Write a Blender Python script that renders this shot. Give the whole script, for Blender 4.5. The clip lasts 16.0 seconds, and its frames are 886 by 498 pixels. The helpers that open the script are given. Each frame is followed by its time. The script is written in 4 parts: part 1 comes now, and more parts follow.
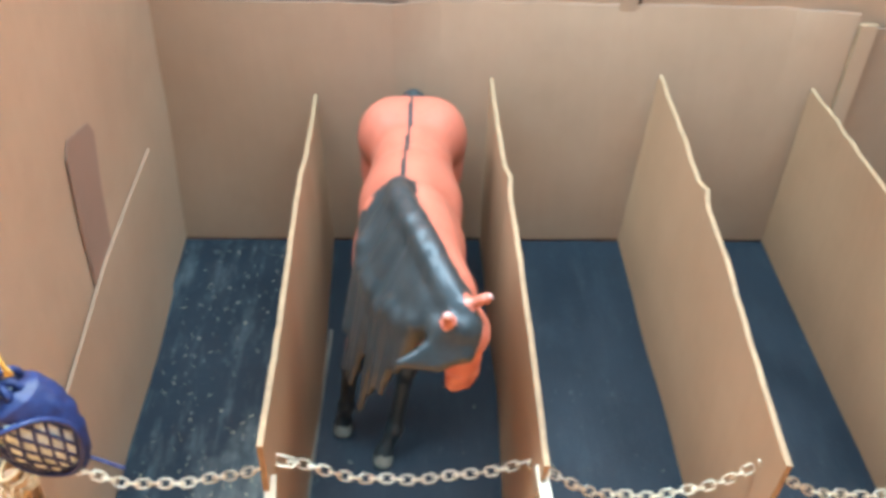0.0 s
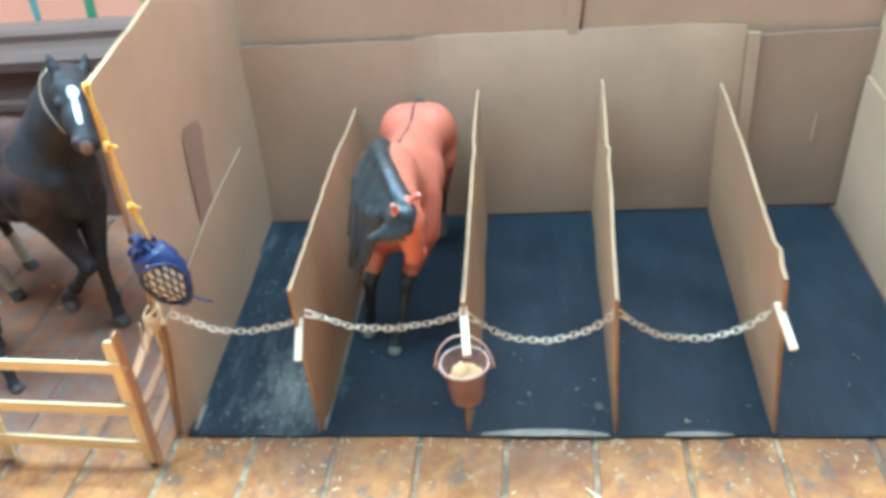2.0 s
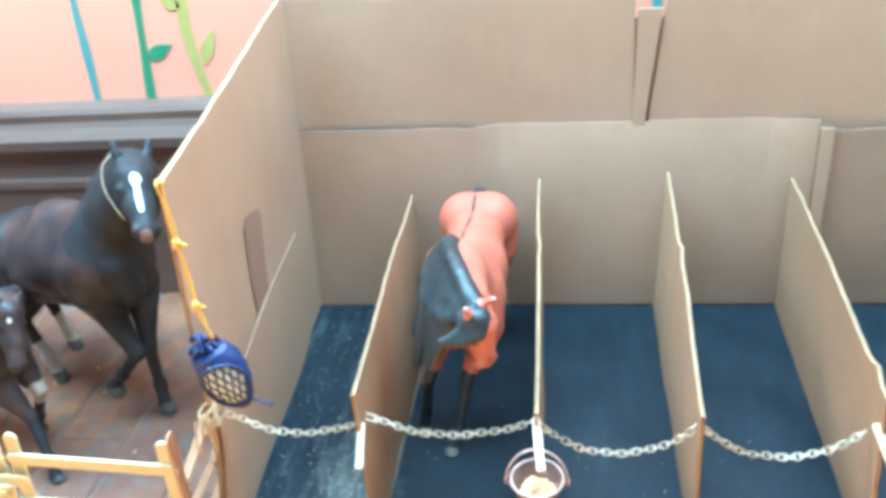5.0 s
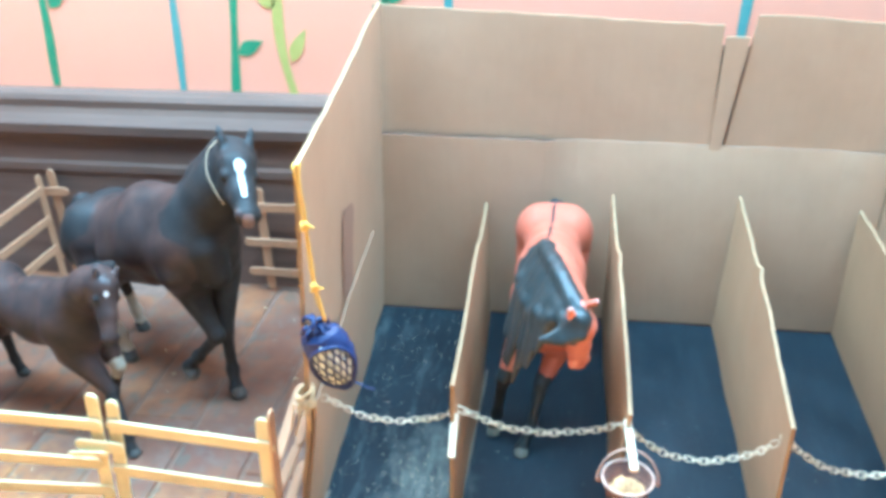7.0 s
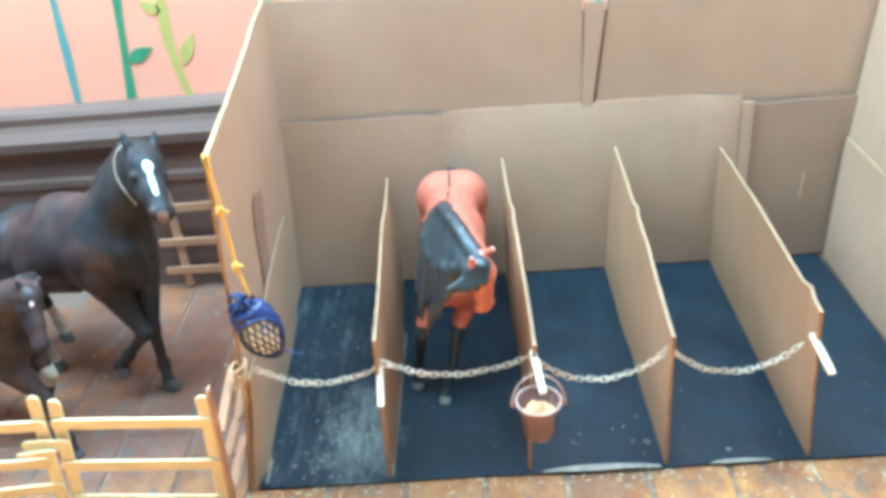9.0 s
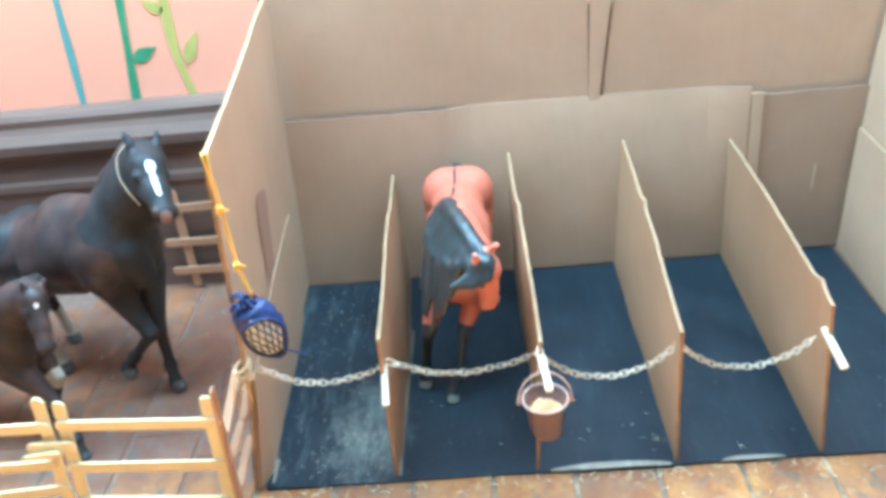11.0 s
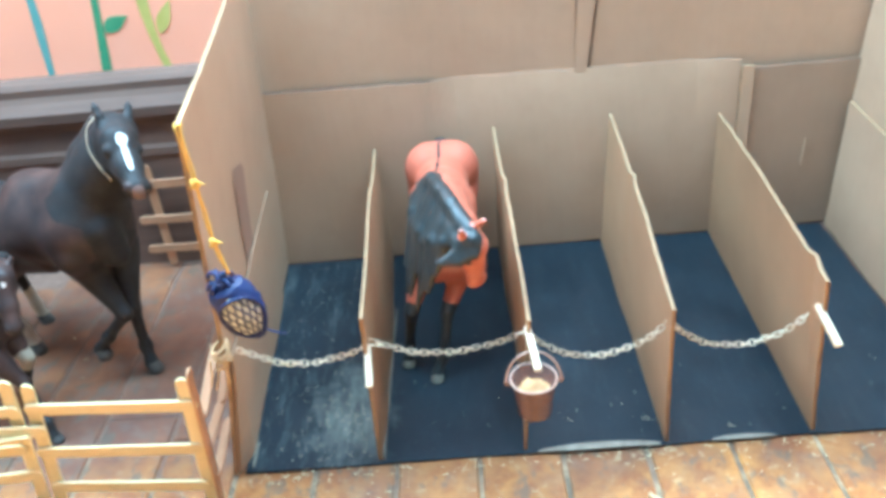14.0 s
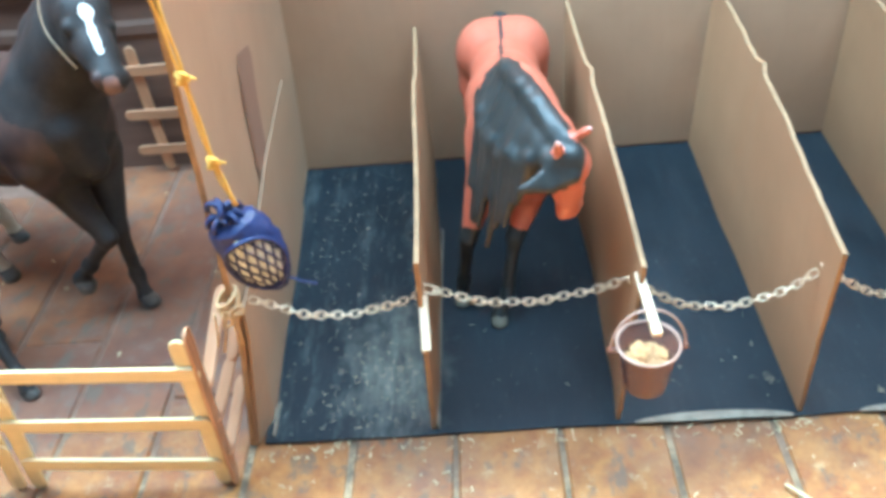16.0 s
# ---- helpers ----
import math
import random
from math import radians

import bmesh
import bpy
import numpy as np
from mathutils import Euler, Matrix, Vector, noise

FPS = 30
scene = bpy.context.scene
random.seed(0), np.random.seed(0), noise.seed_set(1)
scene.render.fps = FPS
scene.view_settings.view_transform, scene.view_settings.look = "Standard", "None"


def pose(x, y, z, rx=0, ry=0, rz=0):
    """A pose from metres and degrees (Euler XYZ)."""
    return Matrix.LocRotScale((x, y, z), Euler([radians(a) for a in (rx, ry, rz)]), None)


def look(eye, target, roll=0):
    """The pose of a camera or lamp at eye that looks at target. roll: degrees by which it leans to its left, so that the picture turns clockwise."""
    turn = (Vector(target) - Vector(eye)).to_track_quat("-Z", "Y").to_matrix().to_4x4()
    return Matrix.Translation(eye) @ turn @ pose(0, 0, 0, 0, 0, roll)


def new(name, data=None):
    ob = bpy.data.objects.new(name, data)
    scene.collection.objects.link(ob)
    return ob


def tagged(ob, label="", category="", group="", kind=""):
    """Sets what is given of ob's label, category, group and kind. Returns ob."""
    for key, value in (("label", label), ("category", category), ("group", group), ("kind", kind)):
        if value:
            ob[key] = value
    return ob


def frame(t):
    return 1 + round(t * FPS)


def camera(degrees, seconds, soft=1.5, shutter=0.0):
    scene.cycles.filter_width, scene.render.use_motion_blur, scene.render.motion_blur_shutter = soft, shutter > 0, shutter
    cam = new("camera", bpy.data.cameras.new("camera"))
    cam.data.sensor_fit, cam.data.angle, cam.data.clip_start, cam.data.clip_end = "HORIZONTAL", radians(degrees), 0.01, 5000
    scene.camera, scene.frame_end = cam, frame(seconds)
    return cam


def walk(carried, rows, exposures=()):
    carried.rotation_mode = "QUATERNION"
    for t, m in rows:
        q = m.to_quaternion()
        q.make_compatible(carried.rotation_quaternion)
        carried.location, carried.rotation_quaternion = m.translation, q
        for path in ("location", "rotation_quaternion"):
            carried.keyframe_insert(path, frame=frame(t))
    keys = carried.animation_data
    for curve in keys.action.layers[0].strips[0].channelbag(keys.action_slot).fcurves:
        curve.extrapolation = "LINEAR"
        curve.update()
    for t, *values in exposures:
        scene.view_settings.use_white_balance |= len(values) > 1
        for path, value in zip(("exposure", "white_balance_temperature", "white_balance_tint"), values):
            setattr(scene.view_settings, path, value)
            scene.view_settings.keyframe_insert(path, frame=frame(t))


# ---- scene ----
cam = camera(56.3, 16.0, soft=4.2)
PATH = [
    (0, (0.072, -0.216, 0.419), (0.112, 1.333, -0.845), 1.2),
    (0.5, (0.089, -0.297, 0.471), (0.049, 1.285, -0.751), -1.8),
    (1, (0.109, -0.41, 0.475), (-0.034, 1.169, -0.743), -1.5),
    (1.5, (0.139, -0.462, 0.481), (-0.03, 1.158, -0.68), -2.5),
    (2, (0.179, -0.439, 0.476), (-0.069, 1.192, -0.654), -6.4),
    (2.5, (0.188, -0.411, 0.464), (-0.015, 1.235, -0.654), -7.0),
    (3, (0.181, -0.404, 0.466), (0.022, 1.239, -0.662), -5.5),
    (3.5, (0.163, -0.401, 0.484), (-0.02, 1.305, -0.544), -4.5),
    (4, (0.151, -0.404, 0.491), (-0.108, 1.302, -0.52), -6.1),
    (6.5, (0.133, -0.423, 0.483), (-0.221, 1.297, -0.475), -4.1),
    (7, (0.077, -0.443, 0.489), (-0.223, 1.289, -0.465), -1.7),
    (7.5, (0.076, -0.476, 0.492), (-0.036, 1.27, -0.478), -2.7),
    (8, (0.09, -0.486, 0.499), (0.093, 1.268, -0.461), -3.3),
    (8.5, (0.086, -0.501, 0.501), (0.027, 1.237, -0.487), -4.3),
    (11, (0.094, -0.494, 0.496), (-0.028, 1.238, -0.497), -6.5),
    (11.5, (0.093, -0.494, 0.497), (-0.044, 1.23, -0.508), -6.9),
    (12, (0.09, -0.491, 0.492), (-0.038, 1.228, -0.522), -6.5),
    (12.5, (0.087, -0.486, 0.489), (-0.041, 1.227, -0.536), -6.2),
    (13, (0.088, -0.48, 0.487), (-0.044, 1.22, -0.557), -6.5),
    (13.5, (0.099, -0.475, 0.484), (0.001, 1.234, -0.551), -6.1),
    (14, (0.089, -0.477, 0.484), (0.011, 1.229, -0.557), -5.9),
    (14.5, (0.091, -0.468, 0.482), (-0.016, 1.227, -0.574), -6.5),
    (15, (0.085, -0.433, 0.465), (0.016, 1.224, -0.653), -5.9),
    (15.5, (0.068, -0.38, 0.439), (0.033, 1.21, -0.773), -5.3),
    (16, (0.045, -0.332, 0.421), (-0.075, 1.21, -0.847), -6.7),
]
EXPOSURES = [(0.0, 2.98, 4990, -8), (0.5, 3.41, 4310, -20), (1.0, 3.22, 4350, -18), (1.5, 3.09, 4490, -15), (2.0, 2.89, 4490, -15), (2.5, 3.07, 4490, -15), (3.0, 3.23, 4410, -17),
             (3.5, 3.39, 4210, -20), (4.0, 3.29, 4190, -20), (6.5, 3.47, 4000, -20), (7.0, 3.34, 4070, -19), (7.5, 3.22, 4170, -18), (8.5, 3.22, 4310, -18), (12.5, 3.18, 4270, -16),
             (15.0, 3.00, 4540, -15), (15.5, 2.96, 4610, -14), (16.0, 3.00, 4570, -14)]
walk(cam, [(t, look(eye, target, roll)) for t, eye, target, roll in PATH], EXPOSURES)

# ---- light: daylight and sun through one assumed, unseen roof window above the stable ----
world = bpy.data.worlds.new("sky")
world.use_nodes = True
scene.world = world
sky = world.node_tree.nodes.new("ShaderNodeTexSky")
sky.sky_type, sky.sun_disc, sky.sun_elevation, sky.sun_rotation = "NISHITA", False, radians(68.5), radians(0)
world.node_tree.links.new(sky.outputs[0], world.node_tree.nodes["Background"].inputs[0])
world.node_tree.nodes["Background"].inputs[1].default_value = 0.05

WIN_X, WIN_Y, WIN_Z, WIN_W, WIN_H = -0.18, 0.15, 1.12, 1.8, 0.38
WIN_SOUTH = -0.55   # opening reaches further south, adding sun bounce off the bricks before the stable
lamp = bpy.data.lights.new("assumed_window_daylight", "AREA")
lamp.shape, lamp.size, lamp.size_y, lamp.energy, lamp.color = "RECTANGLE", WIN_W, WIN_H, 5.4, (0.95, 0.98, 1.0)
lamp_ob = new("assumed_window_daylight", lamp)
lamp_ob.matrix_world = pose(WIN_X, WIN_Y, WIN_Z)
# the sun stands high behind the coral wall and falls through the window on the bricks before the stable
sun = bpy.data.lights.new("sun", "SUN")
sun.energy, sun.angle, sun.color = 3.6, radians(9), (1.0, 0.82, 0.58)
new("sun", sun).matrix_world = look((0, 0, 3.0), (0, -math.tan(radians(21.5)) * 3.0, 0))


# ---- materials ----
class Nodes:
    """A small wrapper to write node materials in few lines."""

    def __init__(self, name):
        self.m = bpy.data.materials.new(name)
        self.m.use_nodes = True
        self.t = self.m.node_tree
        self.b = self.t.nodes["Principled BSDF"]
        self.pos = self.add("ShaderNodeTexCoord").outputs["Object"]

    def add(self, kind, **values):
        n = self.t.nodes.new(kind)
        for k, v in values.items():
            n.inputs[k.replace("_", " ")].default_value = v
        return n

    def link(self, a, b):
        self.t.links.new(a, b)

    def scaled(self, v, offset=None):
        n = self.add("ShaderNodeMapping")
        n.inputs["Scale"].default_value = v
        self.link(self.pos, n.inputs["Vector"])
        if offset is not None:
            self.link(offset, n.inputs["Location"])
        return n.outputs[0]

    def noise(self, scale, detail=3.0, rough=0.6, vec=None):
        n = self.add("ShaderNodeTexNoise", Scale=scale, Detail=detail, Roughness=rough)
        self.link(vec or self.pos, n.inputs["Vector"])
        return n.outputs["Fac"]

    def ramp(self, fac, lo, hi, a=(0, 0, 0), b=(1, 1, 1)):
        n = self.add("ShaderNodeValToRGB")
        n.color_ramp.elements[0].position, n.color_ramp.elements[1].position = lo, hi
        n.color_ramp.elements[0].color, n.color_ramp.elements[1].color = (*a, 1), (*b, 1)
        self.link(fac, n.inputs[0])
        return n.outputs[0]

    def mix(self, fac, a, b, blend="MIX"):
        n = self.t.nodes.new("ShaderNodeMix")
        n.data_type, n.blend_type = "RGBA", blend
        for sock, v in ((n.inputs[0], fac), (n.inputs[6], a), (n.inputs[7], b)):
            if isinstance(v, tuple):
                sock.default_value = (*v, 1)
            elif isinstance(v, float):
                sock.default_value = v
            else:
                self.link(v, sock)
        return n.outputs[2]

    def math(self, op, a, b):
        n = self.t.nodes.new("ShaderNodeMath")
        n.operation = op
        for sock, v in ((n.inputs[0], a), (n.inputs[1], b)):
            if isinstance(v, (int, float)):
                sock.default_value = v
            else:
                self.link(v, sock)
        return n.outputs[0]

    def random(self):
        return self.add("ShaderNodeObjectInfo").outputs["Random"]

    def island(self):
        return self.add("ShaderNodeNewGeometry").outputs["Random Per Island"]

    def done(self, color, rough=0.6, bump=None, depth=0.0005, strength=0.4, metal=0.0, coat=0.0, spec=0.5):
        b = self.b
        self.link(color, b.inputs["Base Color"]) if not isinstance(color, tuple) else setattr(b.inputs["Base Color"], "default_value", (*color, 1))
        self.link(rough, b.inputs["Roughness"]) if not isinstance(rough, float) else setattr(b.inputs["Roughness"], "default_value", rough)
        b.inputs["Metallic"].default_value, b.inputs["Coat Weight"].default_value, b.inputs["Coat Roughness"].default_value = metal, coat, 0.16
        b.inputs["Specular IOR Level"].default_value = spec
        if bump is not None:
            n = self.add("ShaderNodeBump", Strength=strength, Distance=depth)
            self.link(bump, n.inputs["Height"])
            self.link(n.outputs[0], b.inputs["Normal"])
        return self.m


def plain(name, a, b, scale, rough=0.6, depth=0.0004, strength=0.3, metal=0.0, coat=0.0, fine=6.0, spec=0.5):
    """Two colours mixed at two scales, with fine relief."""
    n = Nodes(name)
    big, small = n.noise(scale, 4.0), n.noise(scale * fine, 3.0)
    fac = n.math("ADD", n.math("MULTIPLY", big, 0.65), n.math("MULTIPLY", small, 0.35))
    return n.done(n.mix(n.ramp(fac, 0.35, 0.65), a, b), rough, small, depth, strength, metal, coat, spec)


def cardboard_material(name, a, b):
    n = Nodes(name)
    big, grain = n.noise(9.0, 4.0), n.noise(260.0, 3.0, 0.7, n.scaled((1.0, 1.0, 0.18)))
    flute = n.add("ShaderNodeTexWave", Scale=55.0, Distortion=0.6, Detail=1.0)
    flute.bands_direction = "DIAGONAL"
    n.link(n.scaled((1.0, 1.0, 0.0)), flute.inputs["Vector"])
    smudge = n.ramp(n.noise(22.0, 5.0, 0.65), 0.52, 0.75)
    c = n.mix(n.ramp(big, 0.3, 0.7), a, b)
    c = n.mix(n.math("MULTIPLY", n.ramp(grain, 0.4, 0.7), 0.06), c, tuple(v * 0.72 for v in a))
    c = n.mix(n.math("MULTIPLY", smudge, 0.2), c, tuple(v * 0.75 for v in a))
    c = n.mix(n.math("MULTIPLY", flute.outputs["Fac"], 0.018), c, tuple(v * 0.7 for v in a))
    relief = n.math("ADD", n.math("MULTIPLY", flute.outputs["Fac"], 0.5), n.math("MULTIPLY", grain, 0.5))
    return n.done(c, 0.62, relief, 0.0003, 0.22, spec=0.35)


def edge_material():
    """Torn kraft edge: pale where the paper is cut, darker where the flutes show."""
    n = Nodes("cardboard_cut_edge")
    f = n.math("ADD", n.math("MULTIPLY", n.noise(70.0, 4.0, 0.6), 0.6), n.math("MULTIPLY", n.noise(330.0), 0.4))
    return n.done(n.mix(n.ramp(f, 0.36, 0.64), (0.27, 0.172, 0.088), (0.40, 0.262, 0.135)), 0.75, f, 0.0005, 0.3)


def wood_material(name, a, b):
    n = Nodes(name)
    grain = n.noise(60.0, 4.0, 0.6, n.scaled((0.25, 3.0, 3.0), n.random()))
    c = n.mix(n.ramp(grain, 0.35, 0.7), a, b)
    c = n.mix(n.math("MULTIPLY", n.random(), 0.22), c, tuple(v * 0.7 for v in a))
    c = n.mix(n.math("MULTIPLY", n.ramp(n.noise(30.0, 4.0), 0.55, 0.75), 0.35), c, tuple(v * 0.6 for v in a))
    return n.done(c, 0.55, grain, 0.0003, 0.4)


def brick_material(name, seed, edges=0.0):
    """Worn clay: orange and red-brown, with dark grey stains. edges: half the brick's width, where grey dirt creeps in from the joints."""
    n = Nodes(name)
    r = seed(n)
    shift = n.add("ShaderNodeCombineXYZ")
    n.link(n.math("MULTIPLY", r, 37.0), shift.inputs[0])
    n.link(n.math("MULTIPLY", r, 17.0), shift.inputs[1])
    vec = n.scaled((1.0, 1.0, 1.0), shift.outputs[0])
    big, mid, fine = n.noise(16.0, 4.0, 0.6, vec), n.noise(45.0, 5.0, 0.65, vec), n.noise(240.0, 3.0, 0.6, vec)
    c = n.mix(n.ramp(big, 0.36, 0.64), (0.165, 0.066, 0.032), (0.30, 0.135, 0.058))
    c = n.mix(n.math("MULTIPLY", r, 0.6), c, (0.15, 0.075, 0.055))
    c = n.mix(n.math("MULTIPLY", n.ramp(n.noise(7.0, 5.0, 0.65, n.add("ShaderNodeNewGeometry").outputs["Position"]), 0.46, 0.64), 0.6), c, (0.085, 0.052, 0.044))
    c = n.mix(n.math("MULTIPLY", n.ramp(mid, 0.50, 0.62), 0.4), c, (0.16, 0.125, 0.10))
    # brighter golden tone painted in front of the stable, where stronger light falls
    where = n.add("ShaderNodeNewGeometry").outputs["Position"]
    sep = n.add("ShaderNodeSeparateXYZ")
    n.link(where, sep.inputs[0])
    lit_or_dusty = n.math("MULTIPLY", n.ramp(n.math("ADD", n.math("MULTIPLY", sep.outputs[1], 4.0), n.noise(9.0, 4.0, 0.6, where)), 0.32, 0.72, (1, 1, 1), (0, 0, 0)), n.ramp(n.noise(30.0, 5.0, 0.7, where), 0.16, 0.52))
    c = n.mix(n.math("MULTIPLY", lit_or_dusty, 0.85), c, n.mix(n.ramp(n.noise(38.0, 6.0, 0.75, where), 0.38, 0.62), (0.28, 0.100, 0.022), (0.50, 0.240, 0.056)))
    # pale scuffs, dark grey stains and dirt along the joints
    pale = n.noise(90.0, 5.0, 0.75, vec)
    c = n.mix(n.math("MULTIPLY", n.ramp(pale, 0.58, 0.70), n.math("ADD", n.math("MULTIPLY", lit_or_dusty, 0.5), 0.06)), c, (0.56, 0.43, 0.22))
    stain = n.ramp(n.noise(62.0, 5.0, 0.7, n.scaled((1.0, 0.6, 1.0), shift.outputs[0])), 0.545, 0.63)
    c = n.mix(n.math("MULTIPLY", stain, 0.68), c, (0.115, 0.100, 0.075))
    if edges:
        local = n.add("ShaderNodeSeparateXYZ")
        n.link(n.pos, local.inputs[0])
        side = n.math("DIVIDE", n.math("ABSOLUTE", local.outputs[0], 0.0), edges)
        rim = n.ramp(n.math("ADD", side, n.math("MULTIPLY", n.noise(70.0, 4.0, 0.7, vec), 0.9)), 1.20, 1.42)
        c = n.mix(n.math("MULTIPLY", rim, 0.5), c, (0.21, 0.15, 0.09))
    rough = n.ramp(mid, 0.3, 0.7, (0.34,) * 3, (0.6,) * 3)
    relief = n.math("ADD", n.math("MULTIPLY", mid, 0.7), n.math("MULTIPLY", fine, 0.3))
    return n.done(c, rough, relief, 0.0010, 0.6, spec=0.4)


def mortar_material():
    """Dirty joints, mixed to a paler tone in front of the stable."""
    n = Nodes("dirty_mortar")
    sep = n.add("ShaderNodeSeparateXYZ")
    n.link(n.pos, sep.inputs[0])
    grain = n.noise(90.0, 4.0, 0.7)
    front_pale = n.ramp(n.math("ADD", n.math("MULTIPLY", sep.outputs[1], 4.0), n.noise(14.0, 4.0)), 0.35, 0.65, (1, 1, 1), (0, 0, 0))
    c = n.mix(n.ramp(grain, 0.3, 0.7), (0.13, 0.075, 0.050), (0.21, 0.125, 0.085))
    c = n.mix(front_pale, c, n.mix(n.ramp(n.noise(60.0, 4.0, 0.7), 0.42, 0.66), (0.15, 0.115, 0.075), (0.44, 0.33, 0.19)))
    return n.done(c, 0.85, grain, 0.001, 0.6)


def mat_material():
    n = Nodes("black_rubber_mat")
    cloud, fine = n.noise(14.0, 4.0), n.noise(420.0, 2.0)
    c = n.mix(n.ramp(cloud, 0.35, 0.7), (0.011, 0.018, 0.026), (0.020, 0.029, 0.039))
    sep = n.add("ShaderNodeSeparateXYZ")
    n.link(n.pos, sep.inputs[0])
    # the first stall is dusty all over, scuffed along its length, and most of all near its front
    first = n.ramp(sep.outputs[0], 0.0, 0.004, (1, 1, 1), (0.16,) * 3)
    scuff = n.ramp(n.noise(75.0, 6.0, 0.75, n.scaled((1.0, 0.22, 1.0))), 0.50, 0.72)
    c = n.mix(n.math("MULTIPLY", n.math("MULTIPLY", scuff, first), 0.34), c, (0.20, 0.23, 0.22))
    dx, dy = n.math("MULTIPLY", n.math("SUBTRACT", sep.outputs[0], -0.028), 24.0), n.math("MULTIPLY", n.math("SUBTRACT", sep.outputs[1], 0.055), 13.5)
    d = n.math("SQRT", n.math("ADD", n.math("MULTIPLY", dx, dx), n.math("MULTIPLY", dy, dy)), 0)
    d = n.math("ADD", d, n.math("MULTIPLY", n.math("SUBTRACT", n.noise(40.0, 4.0), 0.5), 1.8))
    lit_or_dusty = n.ramp(d, 0.0, 1.25, (1, 1, 1), (0, 0, 0))
    streak = n.ramp(n.noise(110.0, 5.0, 0.75, n.scaled((1.0, 0.16, 1.0))), 0.28, 0.72)
    c = n.mix(n.math("MULTIPLY", n.math("MULTIPLY", lit_or_dusty, streak), 0.85), c, (0.34, 0.36, 0.31))
    specks = n.ramp(n.noise(300.0, 2.0, 0.5, n.scaled((1.0, 0.6, 1.0))), 0.69, 0.73)
    c = n.mix(n.math("MULTIPLY", n.math("MULTIPLY", specks, first), 0.6), c, (0.34, 0.34, 0.29))
    return n.done(c, n.ramp(cloud, 0.3, 0.7, (0.38,) * 3, (0.55,) * 3), n.math("ADD", fine, n.noise(160.0, 4.0, 0.7, n.scaled((1.0, 0.35, 1.0)))), 0.0006, 0.5, spec=0.3)


def moulding_material():
    n = Nodes("dark_stained_wood")
    grain = n.noise(38.0, 5.0, 0.6, n.scaled((0.06, 1.0, 1.0)))
    c = n.mix(n.ramp(grain, 0.35, 0.7), (0.125, 0.078, 0.058), (0.20, 0.13, 0.098))
    c = n.mix(n.math("MULTIPLY", n.ramp(n.noise(8.0, 4.0), 0.5, 0.7), 0.4), c, (0.11, 0.075, 0.058))
    return n.done(c, 0.6, grain, 0.0005, 0.3, spec=0.15)


def wall_material():
    n = Nodes("coral_wall_paint")
    big, fine = n.noise(3.0, 3.0), n.noise(110.0, 4.0)
    c = n.mix(n.ramp(big, 0.3, 0.7), (0.86, 0.40, 0.25), (0.90, 0.45, 0.29))
    c = n.mix(n.math("MULTIPLY", n.ramp(n.noise(25.0, 4.0), 0.5, 0.7), 0.2), c, (0.86, 0.46, 0.33))
    return n.done(c, 0.6, fine, 0.0006, 0.25)


CARD = cardboard_material("kraft_cardboard", (0.458, 0.306, 0.186), (0.526, 0.360, 0.226))
CARD_BROWN = cardboard_material("brown_cardboard", (0.37, 0.222, 0.115), (0.43, 0.268, 0.145))
CARD_DARK = cardboard_material("grey_brown_cardboard", (0.36, 0.245, 0.155), (0.42, 0.29, 0.185))
CARD_PALE = cardboard_material("pale_cardboard", (0.49, 0.34, 0.212), (0.56, 0.40, 0.255))
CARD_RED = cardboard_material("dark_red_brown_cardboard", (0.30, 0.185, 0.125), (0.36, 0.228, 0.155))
CUT = edge_material()
STICK = wood_material("pale_birch_stick", (0.78, 0.65, 0.34), (0.88, 0.77, 0.45))
# browner wood: own colour on the side panel, shade put into colour elsewhere
HONEY_SHADE = wood_material("honey_shade_stick", (0.42, 0.225, 0.115), (0.55, 0.320, 0.175))
MAT = mat_material()
MOULD = moulding_material()
WALL = wall_material()
MORTAR = mortar_material()
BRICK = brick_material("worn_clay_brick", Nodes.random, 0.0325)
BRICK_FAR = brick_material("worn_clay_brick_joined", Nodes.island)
PLASTER = plain("pale_plaster", (0.30, 0.36, 0.43), (0.37, 0.43, 0.50), 4.0, 0.8)
PEG = plain("whitewashed_wood", (0.70, 0.55, 0.36), (0.80, 0.66, 0.46), 60.0, 0.5)
STEEL = plain("bright_steel", (0.74, 0.65, 0.46), (0.92, 0.84, 0.63), 200.0, 0.30, metal=0.85)
BLUE = plain("blue_nylon", (0.010, 0.017, 0.075), (0.021, 0.036, 0.135), 300.0, 0.5, 0.0003, 0.6)
YELLOW = plain("yellow_yarn", (0.78, 0.46, 0.05), (0.90, 0.60, 0.12), 350.0, 0.6, 0.0005, 0.8)
RAFFIA = plain("tan_raffia", (0.50, 0.33, 0.15), (0.70, 0.50, 0.27), 200.0, 0.6, 0.0004, 0.6)
GOLD = plain("gold_cord", (0.50, 0.42, 0.28), (0.72, 0.64, 0.48), 200.0, 0.4)
HAY = plain("pale_hay", (0.58, 0.64, 0.53), (0.88, 0.93, 0.86), 130.0, 0.7, 0.001, 0.8)
FEED = plain("beige_oat_flakes", (0.60, 0.36, 0.16), (0.80, 0.54, 0.27), 160.0, 0.7, 0.001, 0.8)
CRUMB = plain("straw_crumb", (0.60, 0.50, 0.29), (0.86, 0.75, 0.48), 200.0, 0.8)
WORN = plain("scuffed_mat_edge", (0.20, 0.170, 0.125), (0.36, 0.31, 0.235), 120.0, 0.7)
